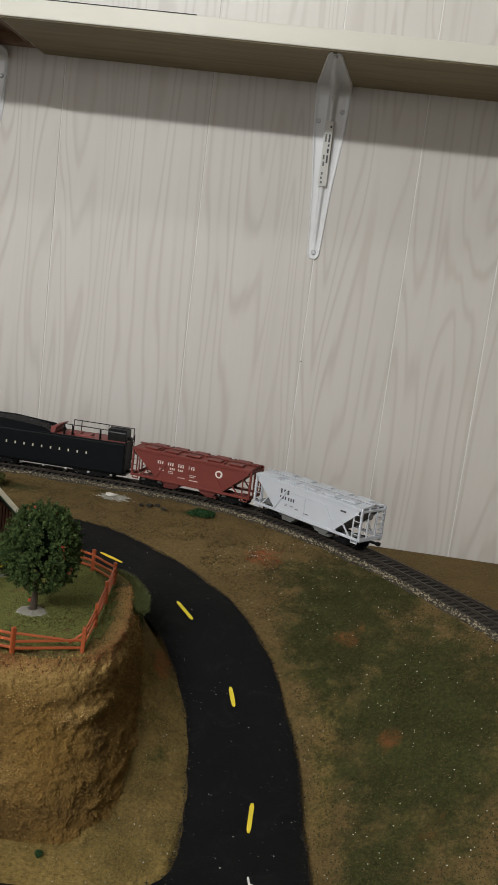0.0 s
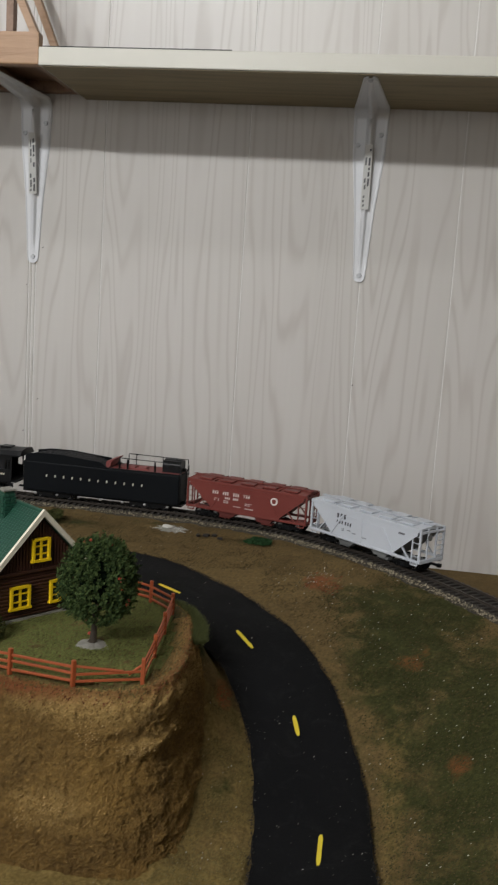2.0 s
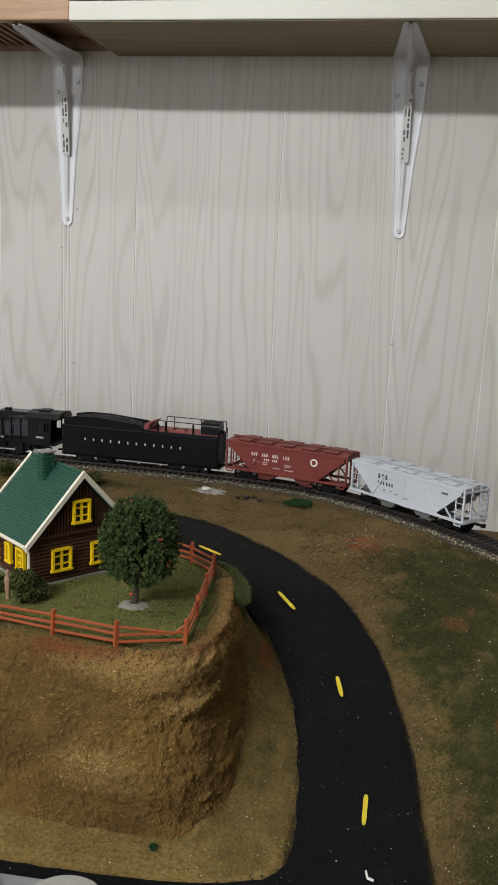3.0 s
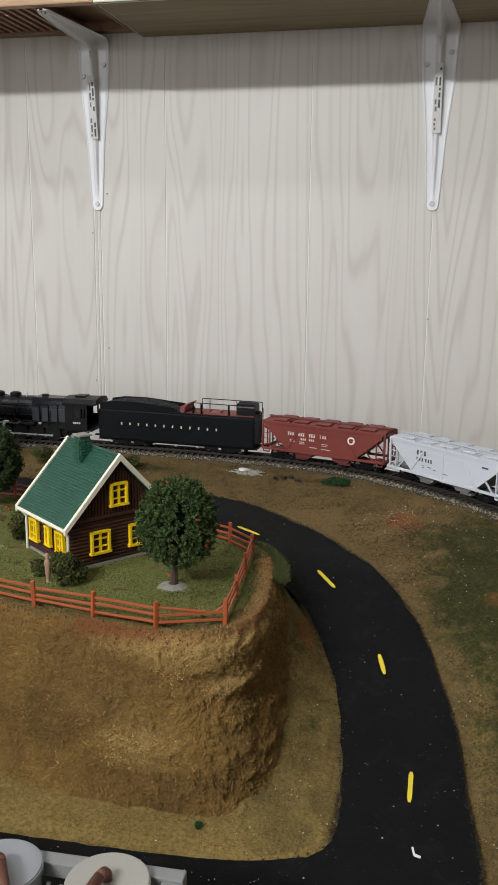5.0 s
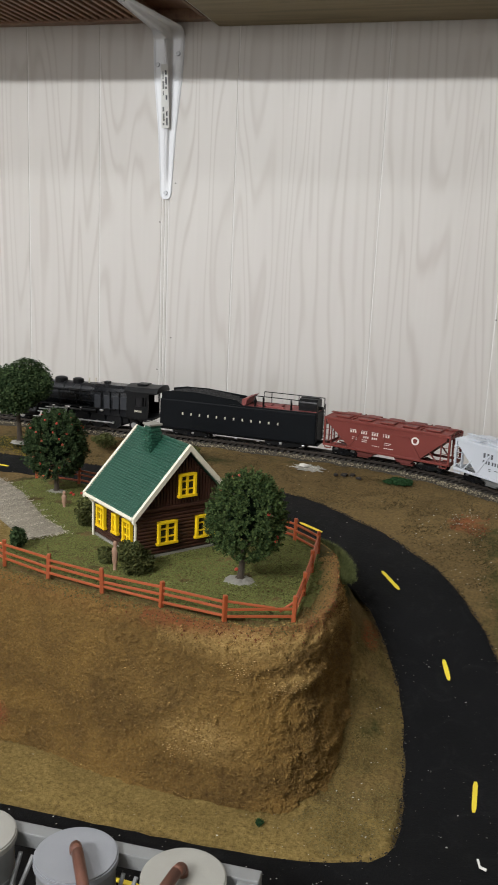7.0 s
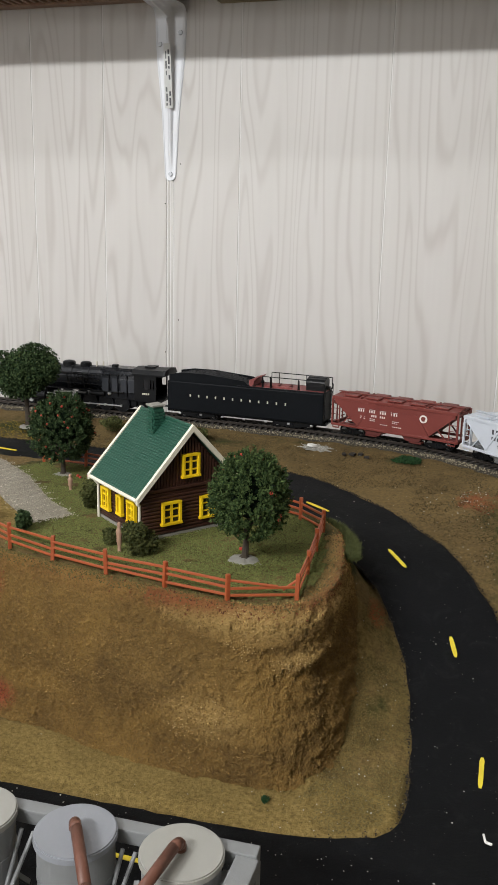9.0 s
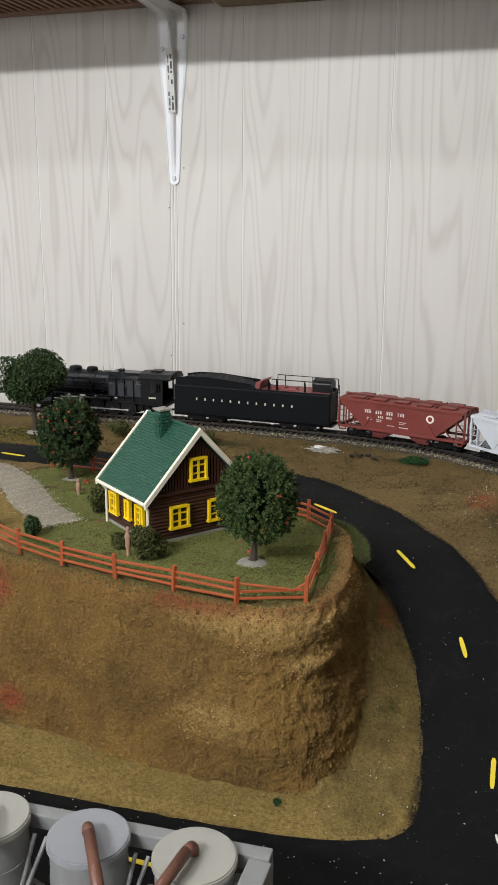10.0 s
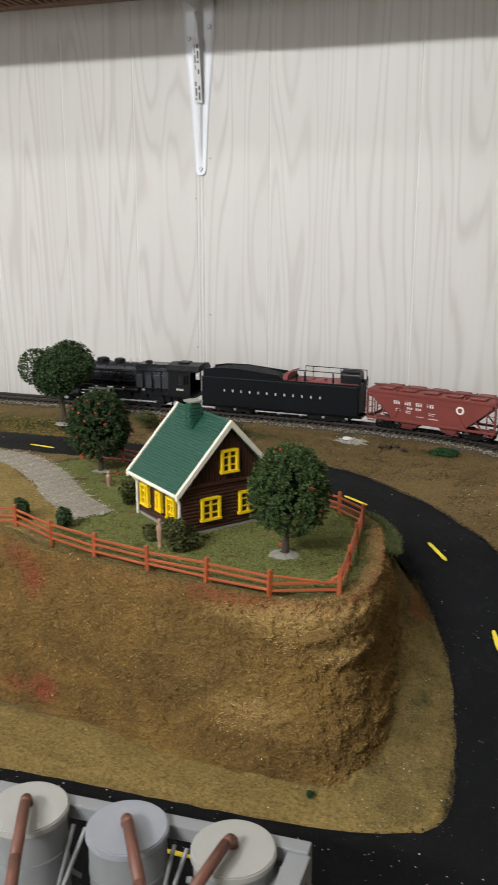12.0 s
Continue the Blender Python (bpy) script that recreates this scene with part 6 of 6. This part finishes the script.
def build_tender():
    t = thing("tender", "black coal tender with red rear deck and cream lettering", "railway tender")
    L, W, T = 0.0890, 0.0165, 0.0405
    part("body", box((0, 0, (T + 0.0085) / 2), (2 * L - 0.004, 2 * W, T - 0.0085), 0.0014), "black_green", t)
    part("frame_sill", box((0, 0, 0.0075), (2 * L, 0.024, 0.0024), 0.0004), "black", t)
    # raised bunker sides that sweep down towards the rear
    for y in (-1, 1):
        part("bunker_side", prism([(-L + 0.004, T - 0.002), (-L + 0.004, T + 0.0070), (-0.070, T + 0.0095), (-0.045, T + 0.0098), (0.000, T + 0.0060), (0.012, T - 0.002)], y * (W - 0.001) - 0.0007, y * (W - 0.001) + 0.0007), "black_green", t)
        part("coping", box((0.040, y * (W - 0.0005), T + 0.0004), (0.094, 0.0016, 0.0014), 0.0003), "black_green", t)
    part("bunker_end", prism([(0.0050, T - 0.002), (0.0100, T - 0.002), (0.0110, T + 0.0065), (0.0150, T + 0.0105), (0.0060, T + 0.0075)], -W + 0.002, W - 0.002), "deck_red", t, "oxide red bulkhead")
    # coal heap
    n, m = 64, 24
    verts = []
    for i in range(n):
        for j in range(m):
            u, v = i / (n - 1), j / (m - 1)
            x = -0.083 + u * 0.0945
            y = (v - 0.5) * 2 * (W - 0.0018)
            hump = math.sin(math.pi * min(1, u * 1.10 + 0.05)) ** 0.55 * (1 - (2 * v - 1) ** 4 * 0.75)
            z = T + 0.0015 + 0.0085 * hump + 0.0013 * noise.noise(Vector((x * 380, y * 380, 3))) + 0.0008 * noise.noise(Vector((x * 900, y * 900, 5)))
            verts.append((x, y, z))
    ob = mesh_from("coal_heap", verts, strip_faces(n, m), "coal", smooth=False)
    ob.parent = t
    tagged(ob, "heap of black coal")
    rng = np.random.default_rng(70)
    sp = [verts[k] for k in rng.integers(0, len(verts), 900)]
    g = chunks("loose_coal", sp, rng.uniform(0.0006, 0.0013, 900), "coal", 71)
    g.parent = t
    tagged(g, kind="stuff")
    part("deck", box((0.048, 0, T + 0.0004), (0.076, 2 * W - 0.003, 0.0012)), "deck_red", t, "oxide red rear deck")
    for x in (0.030, 0.042):
        part("fill_hatch", box((x, 0.0, T + 0.0018), (0.0100, 0.0120, 0.0020), 0.0006), "deck_red", t)
    part("deck_beam", box((0.036, -0.009, T + 0.0016), (0.030, 0.0022, 0.0016), 0.0004), "deck_red", t)
    # rear cabin box with a rounded roof
    cab = part("shelter", prism([(-0.0092, T), (-0.0092, T + 0.0088), (-0.0084, T + 0.0112), (-0.0064, T + 0.0128), (0, T + 0.0136), (0.0064, T + 0.0128), (0.0084, T + 0.0112), (0.0092, T + 0.0088), (0.0092, T)], 0.0660, 0.0855, "x"), "black", t, "black rounded shelter")
    part("roof_ridge", box((0.0757, 0, T + 0.0138), (0.0195, 0.0030, 0.0008), 0.0003), "black", cab)
    for x in (0.0708, 0.0806):
        part("shelter_window", box((x, -0.0092, T + 0.0070), (0.0050, 0.0006, 0.0042), 0.0003), "glass_dark", cab)
    part("rear_lamp", tube((0.0856, 0, T + 0.0035), (0.0895, 0, T + 0.0035), 0.0019, seg=14), "black", t)
    for x in (0.0200, 0.0290, 0.0590):
        part("vent_post", tube((x, -0.0125, T), (x, -0.0125, T + 0.0110), 0.0013, 0.0006, 10), "black", t)
    part("vent_head", ball((0.0200, -0.0125, T + 0.0065), (0.0019, 0.0019, 0.0024), 2), "black", t)
    for y in (-0.0150, 0.0150):
        rail = tube((0.0205, y, T + 0.0125), (0.0870, y, T + 0.0120), 0.00045, seg=6)
        for x in (0.0205, 0.0290, 0.0590, 0.0870):
            tube((x, y, T), (x, y, T + 0.0124), 0.00045, seg=6, bm=rail)
        part("handrail", rail, "gunmetal", t)
    for k in range(7):
        part("ladder_rung", box((L - 0.0008, 0.011, 0.011 + k * 0.0046), (0.0008, 0.009, 0.0007)), "black", t)
    for y in (-1, 1):
        part("rear_rail", tube((L - 0.001, y * 0.0150, 0.012), (L - 0.001, y * 0.0150, T + 0.006), 0.0005, seg=6), "black", t)
    for i in range(12):
        part("lettering_bar", box((-0.0600 + i * 0.0097, -W - 0.0002, 0.0262), (0.0014, 0.0004, 0.0026)), "gold_mark", t)
    for x in (-0.053, 0.053):
        tr = truck(x, t, 0.0340)
        wheelset(x, 0.0052, tr)
    for x in np.linspace(-0.074, 0.074, 7):
        part("journal", box((float(x), -0.0126, 0.0052), (0.0030, 0.0010, 0.0022), 0.0004), "steel", t)
    coupler(L - 0.002, 1, t)
    part("drawbar", box((-L - 0.004, 0, 0.0085), (0.012, 0.004, 0.0014)), "black", t)
    return t


def build_locomotive():
    e = thing("steam_locomotive", "black model steam locomotive with grey boiler bands", "locomotive")
    F = -0.0880
    bz, br = 0.0335, 0.0128
    bm = tube((F + 0.0115, 0, bz), (0.018, 0, bz + 0.0008), br, br + 0.0012, 32, bevel=0.0006)
    part("boiler", bm, "gunmetal", e, "dark grey boiler barrel", smooth=False)
    part("smokebox_front", tube((F + 0.0085, 0, bz), (F + 0.0118, 0, bz), br * 0.80, br * 0.98, 32), "black", e)
    part("smokebox_door", tube((F + 0.0070, 0, bz), (F + 0.0088, 0, bz), br * 0.45, br * 0.62, 24), "black", e)
    for x in (-0.0700, -0.0480, -0.0250, -0.0040, 0.0140):
        part("boiler_band", tube((x, 0, bz + 0.0003), (x + 0.0012, 0, bz + 0.0003), br + 0.0013, seg=32), "black", e)
    # square-shouldered firebox
    part("firebox", prism([(-0.0135, 0.0150), (-0.0148, 0.0330), (-0.0135, 0.0455), (-0.0090, 0.0482), (0.0090, 0.0482), (0.0135, 0.0455), (0.0148, 0.0330), (0.0135, 0.0150)], 0.0140, 0.0560, "x"), "gunmetal", e, "grey square-topped firebox")
    for x in (0.024, 0.034, 0.045):
        part("firebox_rod", tube((x, -0.0152, 0.0180), (x, -0.0152, 0.0410), 0.0005, seg=6), "black", e)
    for x in (0.0190, 0.0305, 0.0410, 0.0500):
        part("firebox_panel", box((x, -0.0150, 0.0300), (0.0075, 0.0008, 0.0145), 0.0003), "panel_grey", e, "blue-grey firebox panel")
    for z, x0, x1 in ((0.0395, F + 0.016, 0.012), (0.0360, -0.060, 0.012), (0.0290, -0.050, 0.014)):
        part("boiler_pipe", tube((x0, -0.0142, z), (x1, -0.0146, z), 0.0006, seg=6), "gunmetal", e)
    for x in (-0.058, -0.030, -0.010):
        part("boiler_pipe", tube((x, -0.0132, 0.0400), (x + 0.004, -0.0150, 0.0230), 0.0007, seg=6), "black", e)
    stack = tube((F + 0.0230, 0, bz + br - 0.001), (F + 0.0230, 0, 0.0535), 0.0040, 0.0046, 20)
    tube((F + 0.0230, 0, 0.0530), (F + 0.0230, 0, 0.0542), 0.0052, seg=20, bm=stack)
    part("chimney", stack, "black", e)
    lamp = part("headlight", tube((F + 0.0075, 0, 0.0510), (F + 0.0150, 0, 0.0510), 0.0036, seg=20), "black", e)
    part("lens", tube((F + 0.0068, 0, 0.0510), (F + 0.0076, 0, 0.0510), 0.0028, seg=18), "silo_top", lamp)
    part("light_stand", box((F + 0.0125, 0, 0.0475), (0.0060, 0.0040, 0.0040)), "black", lamp)
    bell = part("bell", tube((F + 0.0400, 0, 0.0480), (F + 0.0400, 0, 0.0515), 0.0024, 0.0012, 14), "zinc", e, "pale metal bell")
    part("bell_yoke", box((F + 0.0400, 0, 0.0475), (0.0010, 0.0070, 0.0050)), "black", bell)
    for x, s in ((-0.0330, 0.0088), (-0.0120, 0.0078)):
        d = tube((x, 0, bz + br - 0.002), (x, 0, 0.0500), s * 0.86, s * 0.80, 24)
        ball((x, 0, 0.0498), (s * 0.80, s * 0.80, 0.0022), 3, bm=d)
        part("dome", d, "black", e)
    part("whistle", tube((0.0030, -0.003, 0.0470), (0.0030, -0.003, 0.0530), 0.0009, seg=8), "gold_mark", e)
    part("safety_valve", tube((0.0080, 0.003, 0.0470), (0.0080, 0.003, 0.0525), 0.0009, seg=8), "gold_mark", e)
    part("turret", box((0.0240, 0, 0.0492), (0.0060, 0.0060, 0.0030), 0.0006), "black", e)
    rails = tube((F + 0.014, -0.0150, 0.0400), (0.052, -0.0158, 0.0420), 0.0005, seg=6)
    tube((F + 0.014, 0.0150, 0.0400), (0.052, 0.0158, 0.0420), 0.0005, seg=6, bm=rails)
    part("handrail", rails, "gunmetal", e)
    # cab
    cab = part("cab", prism([(-0.0172, 0.0165), (-0.0172, 0.0440), (0.0172, 0.0440), (0.0172, 0.0165)], 0.0545, 0.0600, "x"), "black", e, "black cab with open windows")
    for y in (-1, 1):
        yy = y * 0.0168
        for c0, s0 in (((0.0695, yy, 0.0225), (0.0200, 0.0010, 0.0130)), ((0.0695, yy, 0.0415), (0.0200, 0.0010, 0.0050)), ((0.0622, yy, 0.0340), (0.0060, 0.0010, 0.0110)), ((0.0720, yy, 0.0340), (0.0022, 0.0010, 0.0110)), ((0.0788, yy, 0.0340), (0.0016, 0.0010, 0.0110))):
            part("side_panel", box(c0, s0), "black", cab)
        part("window_pane", box((0.0680, y * 0.0162, 0.0340), (0.0060, 0.0004, 0.0100)), "glass_dark", cab)
        part("number_bar", box((0.0650, y * 0.0174, 0.0235), (0.0016, 0.0004, 0.0020)), "gold_mark", cab)
        for k in (1, 2, 3):
            part("number_bar", box((0.0650 + k * 0.0022, y * 0.0174, 0.0235), (0.0015, 0.0004, 0.0020)), "gold_mark", cab)
    part("roof", prism([(-0.0185, 0.0448), (-0.0140, 0.0492), (0, 0.0510), (0.0140, 0.0492), (0.0185, 0.0448), (0.0185, 0.0432), (-0.0185, 0.0432)], 0.0520, 0.0890, "x"), "black", cab)
    part("roof_lip", prism([(-0.0187, 0.0446), (-0.0140, 0.0498), (0, 0.0517), (0.0140, 0.0498), (0.0187, 0.0446), (0.0185, 0.0438), (-0.0185, 0.0438)], 0.0872, 0.0905, "x"), "black", cab)
    for x in (0.0755, 0.0795):
        part("cab_post", box((x, -0.0166, 0.0300), (0.0012, 0.0012, 0.0270)), "black", cab)
    part("roof_hatch", box((0.0680, 0, 0.0512), (0.0120, 0.0120, 0.0016), 0.0005), "black", cab)
    part("cab_floor", box((0.0700, 0, 0.0155), (0.0300, 0.0330, 0.0020)), "black", cab)
    # running boards, frame, cylinders
    for y in (-1, 1):
        part("running_board", box((-0.0180, y * 0.0140, 0.0225), (0.1180, 0.0060, 0.0012), 0.0003), "black", e)
        cyl = part("cylinder", tube((F + 0.0150, y * 0.0140, 0.0120), (F + 0.0330, y * 0.0140, 0.0120), 0.0056, seg=20, bevel=0.0005), "black", e)
        part("valve_chest", tube((F + 0.0140, y * 0.0135, 0.0195), (F + 0.0340, y * 0.0135, 0.0195), 0.0036, seg=16), "black", cyl)
        part("piston_rod", tube((F + 0.0330, y * 0.0150, 0.0120), (F + 0.0480, y * 0.0150, 0.0120), 0.0007, seg=8), "steel", cyl)
        part("crosshead", box((F + 0.0470, y * 0.0150, 0.0125), (0.0050, 0.0016, 0.0044), 0.0004), "steel", cyl)
        part("guide", box((F + 0.0430, y * 0.0150, 0.0155), (0.0170, 0.0014, 0.0010)), "steel", cyl)
        part("main_rod", box((-0.0265, y * 0.0150, 0.0107), (0.0310, 0.0008, 0.0017), 0.0003, rot=Euler((0, 0.06, 0)).to_matrix()), "steel", e)
        part("side_rod", box((-0.0020, y * 0.0138, 0.0072), (0.0780, 0.0008, 0.0015), 0.0003), "steel", e)
        part("valve_link", box((-0.0200, y * 0.0152, 0.0165), (0.0030, 0.0008, 0.0090), rot=Euler((0, 0.4, 0)).to_matrix()), "steel", e)
        part("valve_rod", box((-0.0330, y * 0.0150, 0.0185), (0.0240, 0.0008, 0.0010), rot=Euler((0, -0.05, 0)).to_matrix()), "steel", e)
        part("air_tank", tube((0.0000, y * 0.0150, 0.0193), (0.0180, y * 0.0150, 0.0193), 0.0026, seg=14), "black", e)
        part("injector", ball((0.0240, y * 0.0155, 0.0205), (0.0024, 0.0015, 0.0018), 2), "steel", e)
        part("steam_pipe", tube((F + 0.0240, y * 0.0118, 0.0350), (F + 0.0240, y * 0.0136, 0.0210), 0.0022, seg=10), "black", e)
    part("frame_bar", box((-0.0050, 0, 0.0125), (0.150, 0.0110, 0.0070), 0.0005), "black", e)
    for x in (-0.0410, -0.0215, -0.0020, 0.0175, 0.0370):
        w = part("driver", tube((x, -0.0085, 0.0090), (x, 0.0085, 0.0090), 0.0016, seg=8), "black", e)
        for y in (-1, 1):
            bmr = tube((x, y * 0.0092, 0.0090), (x, y * 0.0112, 0.0090), 0.0090, seg=28)
            part("tyre", bmr, "gunmetal", w)
            part("wheel_centre", tube((x, y * 0.0110, 0.0090), (x, y * 0.0118, 0.0090), 0.0078, seg=28), "black", w)
            part("crank_pin", tube((x, y * 0.0116, 0.0072), (x, y * 0.0146, 0.0072), 0.0013, seg=10), "steel", w)
    wheelset(F + 0.0100, 0.0052, e)
    wheelset(0.0600, 0.0056, e)
    # front platform, pump, pilot
    part("front_deck", box((F + 0.0040, 0, 0.0205), (0.0140, 0.0300, 0.0014), 0.0003), "black", e)
    part("buffer_beam", box((F - 0.0020, 0, 0.0130), (0.0030, 0.0310, 0.0042), 0.0004), "black", e)
    part("air_pump", box((F + 0.0030, 0, 0.0235), (0.0085, 0.0180, 0.0058), 0.0010), "black", e)
    for k in range(7):
        y = -0.0120 + k * 0.0040
        part("pilot_bar", tube((F - 0.0020, y, 0.0112), (F - 0.0075 + abs(y) * 0.25, y * 0.7, 0.0032), 0.0008, seg=6), "black", e)
    part("pilot_foot", box((F - 0.0055, 0, 0.0034), (0.0040, 0.0200, 0.0014), 0.0003), "black", e)
    coupler(F - 0.0020, -1, e)
    part("ash_pan", box((0.0380, 0, 0.0105), (0.0300, 0.0160, 0.0090), 0.0010), "black", e)
    part("cab_step", box((0.0790, -0.0160, 0.0085), (0.0060, 0.0010, 0.0110)), "black", e)
    return e


def track_s(x):
    """Distance along the centre line at which it passes x (on its long back run)."""
    d = np.r_[0, np.cumsum(np.linalg.norm(np.diff(TRACK, axis=0), axis=1))]
    k = int(np.argmax(TRACK[:, 0] > 0.6))
    return float(np.interp(x, TRACK[:k, 0], d[:k]))


S_RED = track_s(0.2530)
CAR = (0.957, 0.957, 0.930)
on_track(covered_hopper("oxide red covered hopper car with white lettering", "car_red", "car_red_dark", RED_MARKS, True), S_RED, S_RED + 0.1436, CAR)
on_track(covered_hopper("pale grey covered hopper car with dark lettering", "car_grey", "grey_dark", GREY_MARKS, False), S_RED + 0.1465, S_RED + 0.2901, CAR)
on_track(build_tender(), S_RED - 0.186, S_RED - 0.002)
on_track(build_locomotive(), S_RED - 0.367, S_RED - 0.183)
